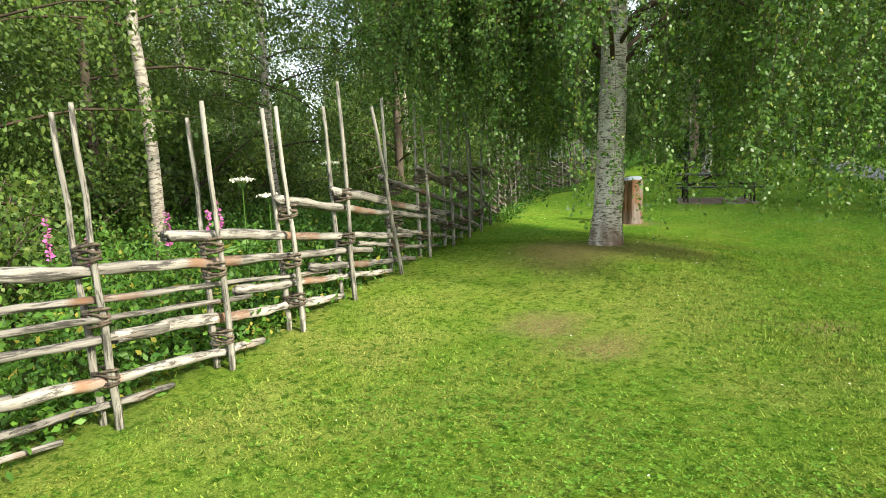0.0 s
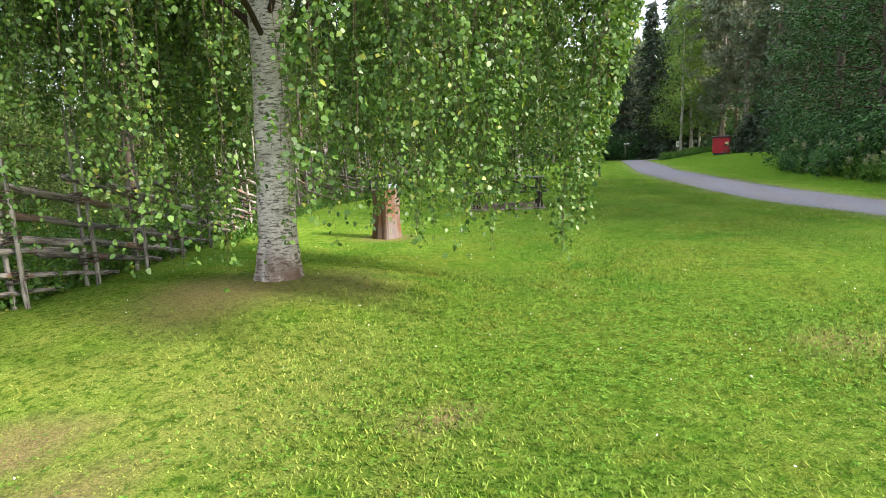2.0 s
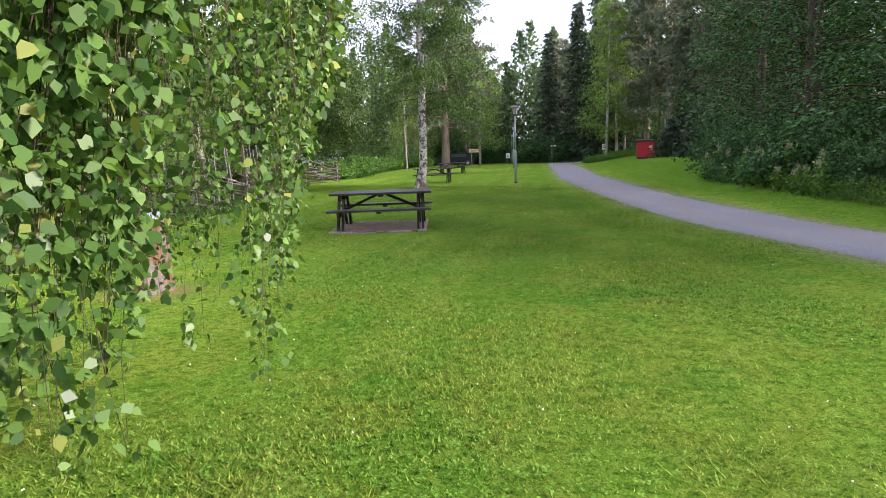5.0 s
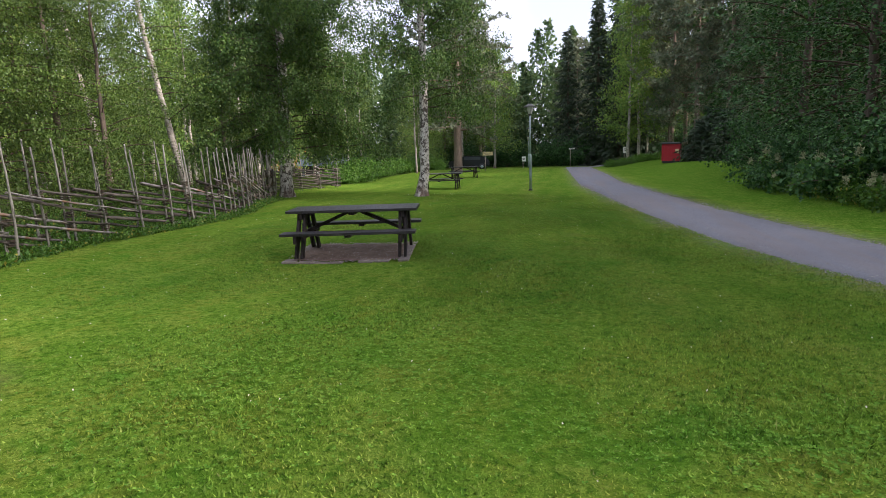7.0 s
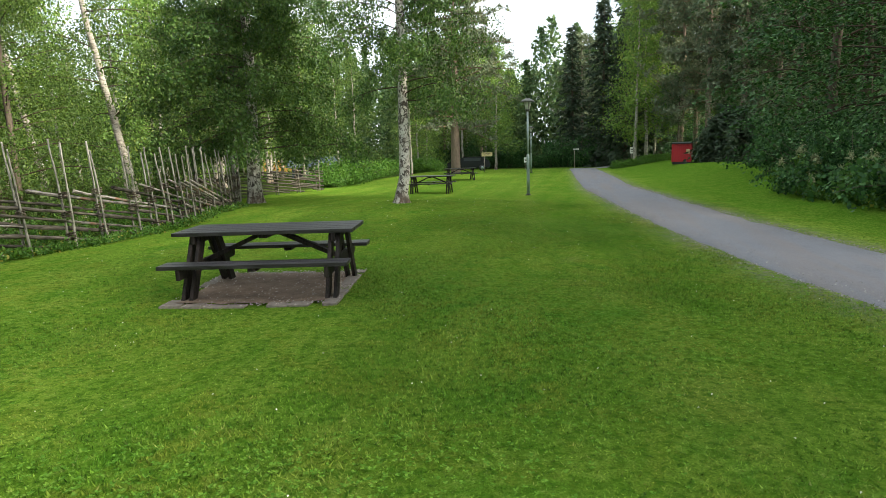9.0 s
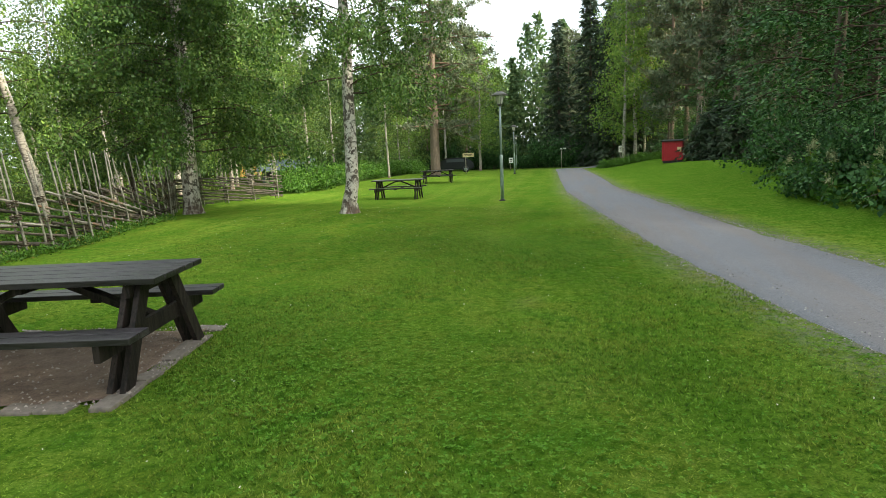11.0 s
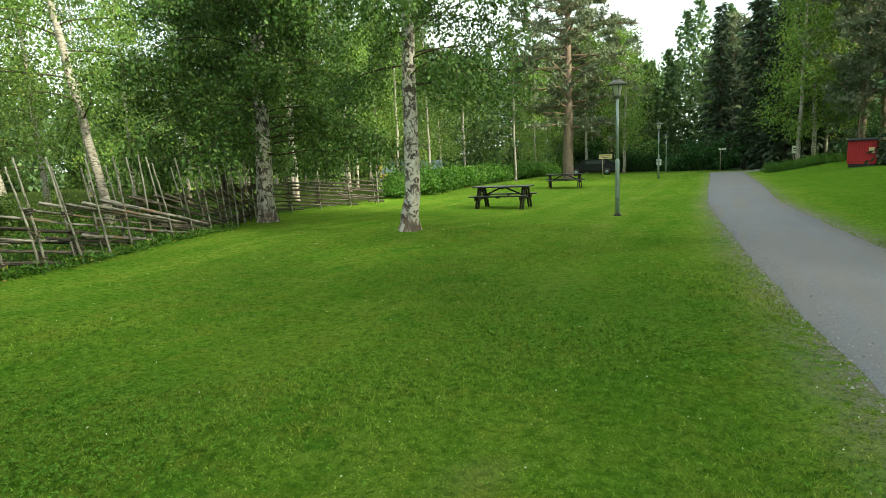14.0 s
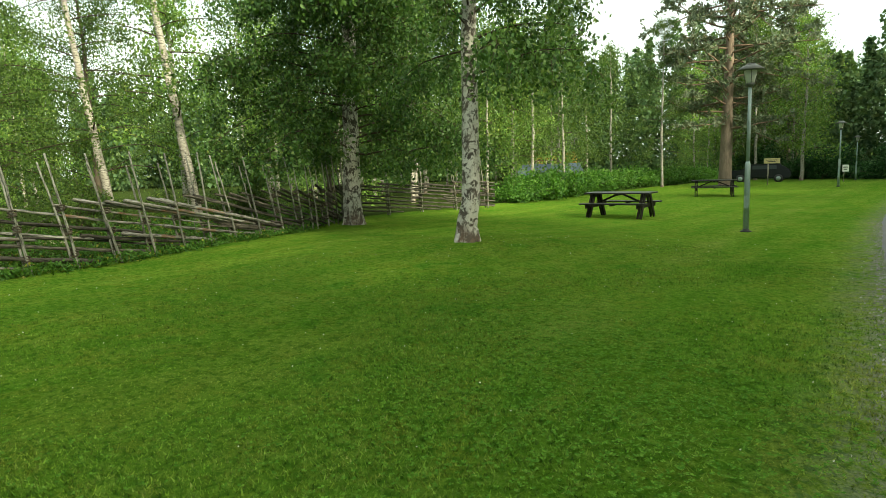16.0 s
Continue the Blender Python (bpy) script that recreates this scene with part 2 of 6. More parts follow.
def lawn_colour(m):
    """The same patches of lush and dry grass serve the sward and its blades."""
    big = m.noise(0.33, 4, world_space=True)
    mid = m.noise(1.7, 5, rough=0.6, world_space=True)
    c = m.mix(m.ramp(big, [(0.35, 0.0), (0.65, 1.0)]), (0.150, 0.272, 0.030), (0.222, 0.330, 0.044))
    c = m.mix(m.ramp(mid, [(0.47, 0.0), (0.66, 0.85)]), c, (0.262, 0.322, 0.056))
    lush = m.noise(1.1, 4, (1, 1, 1), 0.6, 0.4, True)
    c = m.mix(m.ramp(lush, [(0.56, 0.0), (0.66, 0.85)]), c, (0.072, 0.215, 0.020))
    mow = m.noise(1.0, 3, (1.5, 0.10, 1), 0.5, 0.0, True)
    c = m.mix(m.ramp(mow, [(0.45, 0.0), (0.60, 0.5)]), c, (0.078, 0.205, 0.016))
    olive = m.noise(2.6, 5, (1, 1, 1), 0.65, 0.5, True)
    c = m.mix(m.ramp(olive, [(0.50, 0.0), (0.60, 0.75)]), c, (0.205, 0.245, 0.034))
    # dry: parched grass, and sunlight painted into the lawn's southern end
    at = m.node("ShaderNodeAttribute")
    at.attribute_name = "dry"
    clump = m.noise(17, 4, (1, 1, 1), 0.7, 0.5, True)
    # lush: thick grass, and the forest's shade painted onto the bank
    lb = m.node("ShaderNodeAttribute")
    lb.attribute_name = "lush"
    c = m.mix(lb.outputs["Fac"], c, m.mix(m.ramp(mid, [(0.4, 0.0), (0.65, 1.0)]), (0.078, 0.190, 0.014), (0.125, 0.230, 0.024)))
    c = m.mix(at.outputs["Fac"], c, m.mix(m.ramp(mid, [(0.4, 0.0), (0.6, 1.0)]), (0.285, 0.350, 0.062), (0.41, 0.395, 0.120)))
    c = m.mix(m.ramp(clump, [(0.38, 0.85), (0.50, 0.0)]), c, (0.036, 0.110, 0.010))
    return m.mix(m.ramp(clump, [(0.53, 0.0), (0.68, 0.65)]), c, (0.265, 0.385, 0.075))


def ground_mat():
    m = Mat("ground", rough=0.95, spec=0.0)
    fine = m.noise(70, 4, rough=0.7, world_space=True)
    tuft = m.noise(16, 4, rough=0.65, world_space=True)
    c = lawn_colour(m)
    c = m.mix(m.ramp(fine, [(0.36, 0.7), (0.58, 0.0)]), c, (0.040, 0.098, 0.009))
    c = m.mix(m.ramp(m.noise(6, 5, rough=0.75, world_space=True), [(0.38, 0.4), (0.55, 0.0)]), c, (0.040, 0.105, 0.008))
    c = m.mix(m.ramp(tuft, [(0.55, 0.0), (0.8, 0.4)]), c, (0.19, 0.25, 0.04))
    # shade in the gaps between blades, painted dark where blades stand thick
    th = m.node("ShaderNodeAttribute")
    th.attribute_name = "gap_shade"
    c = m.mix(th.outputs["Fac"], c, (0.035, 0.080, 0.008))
    at = m.node("ShaderNodeAttribute")
    at.attribute_name = "bare"
    litter = m.ramp(fine, [(0.3, (0.12, 0.075, 0.04)), (0.7, (0.32, 0.235, 0.13))])
    c = m.mix(at.outputs["Fac"], c, litter)
    vg = m.node("ShaderNodeAttribute")
    vg.attribute_name = "verge"
    spots = m.node("ShaderNodeMath")
    spots.operation = "MULTIPLY"
    m.link(vg.outputs["Fac"], spots.inputs[0])
    m.link(m.ramp(m.noise(9, 5, rough=0.75, world_space=True), [(0.42, 0.0), (0.56, 1.0)]), spots.inputs[1])
    c = m.mix(spots.outputs[0], c, m.ramp(fine, [(0.3, (0.11, 0.10, 0.085)), (0.7, (0.27, 0.25, 0.22))]))
    at2 = m.node("ShaderNodeAttribute")
    at2.attribute_name = "wild"
    wildc = m.ramp(tuft, [(0.35, (0.02, 0.024, 0.010)), (0.65, (0.055, 0.085, 0.020))])
    c = m.mix(at2.outputs["Fac"], c, wildc)
    m.colour(c)
    m.bump(m.mix(0.4, fine, tuft), 1.0, 0.03)
    return m.m


def blade_mat():
    m = Mat("grass_blade", rough=0.6, spec=0.12)
    c = lawn_colour(m)
    hs = m.node("ShaderNodeHueSaturation", Saturation=1.0)
    mr = m.node("ShaderNodeMapRange")
    mr.inputs["To Min"].default_value, mr.inputs["To Max"].default_value = 0.48, 1.24
    m.link(m.island(), mr.inputs["Value"])
    m.link(mr.outputs[0], hs.inputs["Value"])
    m.link(c, hs.inputs["Color"])
    dry = m.ramp(m.island(), [(0.975, 0.0), (0.985, 0.45)])
    c = m.mix(dry, hs.outputs[0], (0.32, 0.29, 0.13))
    tr = m.node("ShaderNodeBsdfTranslucent")
    m.link(c, tr.inputs[0])
    m.colour(c)
    mx = m.node("ShaderNodeMixShader", Fac=0.3)
    m.link(m.b.outputs[0], mx.inputs[1])
    m.link(tr.outputs[0], mx.inputs[2])
    m.link(mx.outputs[0], m.t.nodes["Material Output"].inputs[0])
    return m.m


M["stump"], M["gravel"], M["ground"], M["blade"] = stump_mat(), gravel_mat(), ground_mat(), blade_mat()

# ---- mesh helpers ----
RNG = np.random.default_rng(7)


def np_mesh(name, groups, mats, smooth=False):
    """A mesh out of (vertices, faces, material index) groups of numpy arrays."""
    verts = np.concatenate([g[0] for g in groups]).astype(np.float32)
    me = bpy.data.meshes.new(name)
    me.vertices.add(len(verts))
    me.vertices.foreach_set("co", verts.ravel())
    loops, starts, totals, mi, off, at = [], [], [], [], 0, 0
    for v, f, k in groups:
        f = np.asarray(f, np.int32)
        loops.append((f + off).ravel())
        starts.append(at + np.arange(len(f)) * f.shape[1])
        totals.append(np.full(len(f), f.shape[1]))
        mi.append(np.full(len(f), k))
        at += f.size
        off += len(v)
    loops, starts, totals, mi = (np.concatenate(a).astype(np.int32) for a in (loops, starts, totals, mi))
    me.loops.add(len(loops))
    me.loops.foreach_set("vertex_index", loops)
    me.polygons.add(len(starts))
    me.polygons.foreach_set("loop_start", starts)
    me.polygons.foreach_set("loop_total", totals)
    me.polygons.foreach_set("material_index", mi)
    if smooth:
        me.polygons.foreach_set("use_smooth", np.ones(len(starts), bool))
    me.update(calc_edges=True)
    for m in mats:
        me.materials.append(m)
    return me


def part(name, data, material=None, parent=None, label="", m=None):
    """One mesh object under a thing or a part; data is a bmesh or a mesh."""
    if isinstance(data, bmesh.types.BMesh):
        me = bpy.data.meshes.new(name)
        data.to_mesh(me)
        data.free()
        data = me
    if material is not None and not data.materials:
        data.materials.append(material)
    ob = new(name, data)
    if parent is not None:
        ob.parent = parent
    if m is not None:
        ob.matrix_basis = m
    if label:
        tagged(ob, label)
    return ob


def empty(name, m, label, category, group="", kind=""):
    ob = new(name)
    ob.empty_display_size = 0.2
    ob.matrix_basis = m
    return tagged(ob, label, category, group, kind)


def unit(v):
    v = np.asarray(v, float)
    return v / np.maximum(np.linalg.norm(v, axis=-1, keepdims=True), 1e-9)


def tube(P, R, sides=6):
    """Vertices and quads of a round limb along the points P."""
    P, R = np.asarray(P, float), np.asarray(R, float)
    D = unit(np.gradient(P, axis=0))
    ref = np.where(np.abs(D[:, 2:3]) > 0.9, [[1.0, 0, 0]], [[0, 0, 1.0]])
    U = unit(np.cross(D, ref))
    W = np.cross(D, U)
    a = np.arange(sides) * 2 * np.pi / sides
    V = P[:, None] + R[:, None, None] * (np.cos(a)[None, :, None] * U[:, None] + np.sin(a)[None, :, None] * W[:, None])
    n = len(P)
    i, j = np.meshgrid(np.arange(n - 1), np.arange(sides), indexing="ij")
    k = (j + 1) % sides
    F = np.stack([i * sides + j, i * sides + k, (i + 1) * sides + k, (i + 1) * sides + j], -1).reshape(-1, 4)
    return V.reshape(-1, 3), F


def merge(parts):
    V, F, off = [], [], 0
    for v, f in parts:
        V.append(v)
        F.append(f + off)
        off += len(v)
    return np.concatenate(V), np.concatenate(F)


def leaf_cloud(P, A, size, rng, ovate=False, width=0.40, flat=0.0):
    """Folded leaves at P along the axes A."""
    n = len(P)
    A = unit(np.asarray(A) * [1, 1, 1 - 0.6 * flat])
    S = unit(np.cross(A, rng.normal(size=(n, 3)) * (1 - 0.5 * flat) + [0, 0, 1.8 * flat]))
    N = np.cross(A, S)
    s = (size * rng.uniform(0.65, 1.25, n))[:, None]
    lift = rng.uniform(0.0, 0.16, (n, 1)) * s
    if ovate:
        rows = [(0, 0, 0), (0.24, width * 0.95, 1), (0.60, width * 0.80, 0.8), (1, 0, -0.4), (0.60, -width * 0.80, 0.8), (0.24, -width * 0.95, 1)]
    else:
        rows = [(0, 0, 0), (0.42, width, 1), (1, 0, 0), (0.42, -width, 1)]
    V = np.stack([P + A * s * a + S * s * b + N * lift * c for a, b, c in rows], 1)
    F = np.arange(n * len(rows)).reshape(n, len(rows))
    return V.reshape(-1, 3), F


def box(bm, size, m=Matrix(), bevel=0.0):
    made = bmesh.ops.create_cube(bm, size=1.0)["verts"]
    bmesh.ops.transform(bm, matrix=m @ Matrix.Diagonal((*size, 1)), verts=made)
    if bevel:
        edges = list({e for v in made for e in v.link_edges})
        bmesh.ops.bevel(bm, geom=edges, offset=bevel, segments=2, profile=0.6, affect="EDGES")
    return bm


def beam(bm, a, b, w, h, bevel=0.004):
    """A sawn timber of section w x h from a to b, its h side turned up."""
    a, b = Vector(a), Vector(b)
    d = b - a
    rot = d.to_track_quat("X", "Z").to_matrix().to_4x4()
    return box(bm, (d.length, w, h), Matrix.Translation((a + b) / 2) @ rot, bevel)


def lathe(bm, profile, sides=20, centre=(0, 0, 0)):
    rings = []
    for r, z in profile:
        rings.append([bm.verts.new((centre[0] + r * math.cos(i * math.tau / sides), centre[1] + r * math.sin(i * math.tau / sides), centre[2] + z)) for i in range(sides)])
    for lo, hi in zip(rings, rings[1:]):
        for i in range(sides):
            bm.faces.new((lo[i], lo[(i + 1) % sides], hi[(i + 1) % sides], hi[i]))
    bm.faces.new(rings[0][::-1])
    bm.faces.new(rings[-1])
    for f in bm.faces:
        f.smooth = True
    return bm


# ---- lie of the land ----
def smooth(a, b, v):
    t = np.clip((v - a) / (b - a), 0, 1)
    return t * t * (3 - 2 * t)


PATH_Y = (-60, -30, -15, -8, -3.5, 0, 2, 5, 10, 14, 20, 30, 40, 50, 56, 62)
PATH_X = (31, 18, 11.5, 8.8, 7.2, 6.25, 5.85, 5.35, 4.8, 4.45, 3.95, 3.75, 3.5, 3.2, 4.2, 8.0)
FENCE_Y = (-24, -19, -15.3, -14.5, -13.7, -12.9, -11.9, -10.4, -9.2, -5, 0.5, 2.1, 3.7, 4.8, 7, 9, 12, 15)
FENCE_X = (-1.7, -2.15, -2.45, -2.48, -2.54, -2.67, -2.80, -3.07, -3.36, -4.5, -6.15, -6.02, -5.90, -6.04, -6.45, -7.3, -8.0, -9.8)


def path_x(y):
    return np.interp(y, PATH_Y, PATH_X)


def fence_x(y):
    return np.interp(y, FENCE_Y, FENCE_X)


def ground_z(x, y):
    x, y = np.asarray(x, float), np.asarray(y, float)
    yc = np.clip(y, -11, 46)
    z = np.where(yc < 0, -0.0275 * yc, -0.0125 * yc)
    z = z + 0.11 * smooth(0.5, 5, -x) * (1 - 0.6 * smooth(2, 7, y)) + 0.17 * np.exp(-((x + 2.3) ** 2 + (y - 11.0) ** 2) / 7.0) + 0.20 * np.exp(-((x + 1.1) ** 2 + (y + 10.2) ** 2) / 3.0)
    z = z - 0.05 * np.clip(-12.5 - y, 0, 8) * (0.4 + 0.6 * smooth(0, 2.5, -x)) - 0.18 * np.exp(-((x + 4.5) ** 2 + (y - 32) ** 2) / 30.0) - 0.19 * np.exp(-((x + 3.6) ** 2 + (y - 21.5) ** 2) / 28.0)
    off = x - path_x(np.clip(y, -40, 50)) - 1.2
    z = z + 0.55 * smooth(0, 7, off) * smooth(-5, 25, y)
    z = z + 0.02 * np.sin(x * 0.9 + 0.4 * y) * np.cos(y * 0.7 - 0.3 * x) * (1 - 0.9 * np.exp(-((x - path_x(y)) / 2.0) ** 2))
    z = z - 0.4 * smooth(47, 56, y)
    far = np.hypot(x, y - 15)
    return z + 0.9 * smooth(70, 160, far)


def gz(x, y):
    return float(ground_z(x, y))


def dry_and_sunlit(x, y):
    """Where the lawn is parched: round the birch and along the gravel. Sunlight on the southern end is painted in as
    paler grass.
    """
    d = 0.5 * np.exp(-((x + 0.9) ** 2 / 6.5 + (y + 13.2) ** 2 / 8.0)) + 0.28 * smooth(8, 14, -y)
    edge = np.abs(np.abs(x - path_x(y)) - 1.15)
    d = d + 0.6 * np.exp(-(edge / 0.35) ** 2) * (0.6 + 0.4 * np.sin(y * 1.3 + 2 * np.sin(y * 0.7)))
    d = d + 0.4 * np.exp(-((path_x(y) - x - 3.45) / 0.25) ** 2) * smooth(-5, 0, y) * (0.5 + 0.5 * np.sin(y * 1.1 + 1.5 * np.sin(y * 0.8)))
    return np.clip(d * (0.75 + 0.35 * np.sin(1.9 * x + 1.2 * np.sin(1.4 * y))), 0, 0.9)


def lush_and_shaded(x, y):
    """Darker grass: a thick rank strip beside the path, the mower's passes, and the forest's shade painted onto the
    bank beyond.
    """
    off = path_x(y) - x
    strip = 0.7 * np.exp(-((off - 2.6 - 0.12 * np.sin(y * 0.9)) / 0.3) ** 2) * (0.55 + 0.45 * np.sin(y * 1.7 + np.sin(y * 0.6) * 2)) * smooth(-6, -2, y)
    passes = 0.22 * smooth(-0.2, 0.2, np.sin(off * math.tau / 1.7)) * (off > 1.5) * smooth(-9, -3, y)
    return np.clip(0.75 * smooth(1.3, 2.6, -off) * (1 - smooth(0, 0.5, x - forest_edge(y))) + strip + passes, 0, 0.9)


def set_values(me, nm, val):
    me.attributes.new(nm, "FLOAT", "POINT").data.foreach_set("value", np.asarray(val, np.float32))


def ground():
    def axis(lo, hi, step):
        core = np.arange(lo, hi + step / 2, step)
        out = np.array([3, 7, 13, 22, 36, 60, 100, 180, 400, 1200.0])
        return np.concatenate([lo - out[::-1], core, hi + out])
    X, Y = axis(-16, 14, 0.25), axis(-26, 52, 0.25)
    gx, gy = np.meshgrid(X, Y, indexing="ij")
    V = np.stack([gx, gy, ground_z(gx, gy)], -1).reshape(-1, 3)
    i, j = np.meshgrid(np.arange(len(X) - 1), np.arange(len(Y) - 1), indexing="ij")
    n = len(Y)
    F = np.stack([i * n + j, (i + 1) * n + j, (i + 1) * n + j + 1, i * n + j + 1], -1).reshape(-1, 4)
    me = np_mesh("ground", [(V, F, 0)], [M["ground"]], True)
    x, y = V[:, 0], V[:, 1]
    r1 = np.hypot(x + 1.0, (y + 10.5) * 1.0)
    bare = 0.7 * (1 - smooth(0.15, 1.15, r1 + 0.35 * np.sin(3 * x + 2 * y)))
    for cx, cy, cr in ((-0.83, -12.9, 0.35), (0.96, -12.27, 0.22), (-0.3, -13.2, 0.3), (3.14, -10.8, 0.35), (-1.75, -5.72, 0.55), (2.47, 2.63, 0.14)):
        bare = np.maximum(bare, 0.75 * (1 - smooth(0.3 * cr, cr * 1.2, np.hypot(x - cx, y - cy))))
    left = smooth(-0.1, 0.5, fence_x(y) - x) * (1 - smooth(15, 16, y))
    left = np.maximum(left, smooth(-0.3, 0.4, -10.3 - x) * smooth(14, 16, y))
    right = smooth(-0.3, 0.6, x - forest_edge(y))
    wild = np.maximum(np.maximum(left, right), smooth(58, 62, y))
    for nm, val in (("bare", bare), ("wild", wild), ("dry", dry_and_sunlit(x, y)), ("lush", lush_and_shaded(x, y)), ("verge", 0.95 * np.exp(-(np.clip(np.abs(x - path_x(y)) - 0.95, 0, 9) / 0.33) ** 2) * (1 - smooth(50, 56, y))), ("gap_shade", 0.52 * blade_share(x, y))):
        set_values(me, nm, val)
    ob = part("ground", me)
    tagged(ob, "mown green lawn with dry patches and wild forest floor", "ground", kind="structure")


def forest_edge(y):
    return np.interp(y, (-30, -6, 2, 8, 12.5, 20, 33, 50, 60), (26, 12, 9.6, 9.0, 8.6, 10.2, 13.5, 15, 18))


def gravel_path():
    ys = np.arange(-58, 61.5, 0.2)
    cx = path_x(ys)
    for _ in range(120):
        cx[1:-1] = (cx[:-2] + 2 * cx[1:-1] + cx[2:]) / 4
    rng = np.random.default_rng(3)
    half = 0.99 + 0.12 * smooth(15, 30, ys)
    wl = np.convolve(rng.normal(0, 0.022, len(ys)), np.hanning(5) / 2.0, "same")
    wr = np.convolve(rng.normal(0, 0.035, len(ys)), np.hanning(5) / 2.0, "same")
    d = np.gradient(cx, ys)
    nx, ny = 1 / np.hypot(1, d), -d / np.hypot(1, d)
    cols = []
    for s, lift in ((-1.0, -0.03), (-0.96, 0.014), (-0.5, 0.026), (0, 0.032), (0.5, 0.026), (0.96, 0.014), (1.0, -0.03)):
        w = s * (half if s < 0 else half - 0.10) + (wl if s < -0.7 else wr if s > 0.7 else 0)
        x, y = cx + nx * w, ys + ny * w
        cols.append(np.stack([x, y, ground_z(x, y) + lift + 0.012], -1))
    V = np.stack(cols, 1)
    n, k = V.shape[:2]
    i, j = np.meshgrid(np.arange(n - 1), np.arange(k - 1), indexing="ij")
    F = np.stack([i * k + j, i * k + j + 1, (i + 1) * k + j + 1, (i + 1) * k + j], -1).reshape(-1, 4)
    pb = np.random.default_rng(8)
    k = 9000
    py = pb.uniform(-10, 20, k)
    off = 0.96 + np.abs(pb.normal(0, 0.09, k))
    off[: k // 2] = 0.93 * pb.random(k // 2) ** 0.6
    px = np.interp(py, ys, cx) + off * np.where(pb.random(k) < 0.55, -1, 1) * np.where(pb.random(k) < 0.9, 1, 0.9)
    peb = np.stack([px, py, ground_z(px, py) + np.where(off < 0.95, 0.034, 0.008)], -1)
    r = pb.uniform(0.004, 0.015, (k, 1))
    dirs = np.array([[1, 0, -0.3], [-0.3, 0.9, -0.3], [-0.6, -0.8, -0.3], [0.1, 0.1, 0.75]])
    PV = (peb[:, None] + dirs[None] * r[:, None] * pb.uniform(0.7, 1.3, (k, 4, 3))).reshape(-1, 3)
    PF = (np.array([[0, 1, 3], [1, 2, 3], [2, 0, 3]])[None] + 4 * np.arange(k)[:, None, None]).reshape(-1, 3)
    tagged(part("pebbles", np_mesh("pebbles", [(PV, PF, 0)], [M["pebble"]])), "loose grey pebbles along the edges of the gravel footpath", "pebbles", kind="stuff")
    ob = part("footpath", np_mesh("footpath", [(V.reshape(-1, 3), F, 0)], [M["gravel"]], True))
    tagged(ob, "grey fine gravel footpath curving through the lawn", "path", kind="structure")


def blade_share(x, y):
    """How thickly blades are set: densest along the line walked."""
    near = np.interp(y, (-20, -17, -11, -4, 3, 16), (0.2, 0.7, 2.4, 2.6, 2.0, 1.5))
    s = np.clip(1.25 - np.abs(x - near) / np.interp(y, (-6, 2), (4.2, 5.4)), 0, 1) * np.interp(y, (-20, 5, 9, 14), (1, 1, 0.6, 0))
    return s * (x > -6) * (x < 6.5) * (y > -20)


def on_pad(x, y, half):
    a = radians(10)
    u = (x + 0.93) * math.cos(a) + (y - 0.56) * math.sin(a)
    v = -(x + 0.93) * math.sin(a) + (y - 0.56) * math.cos(a)
    return (np.abs(u) < half) & (np.abs(v) < half)


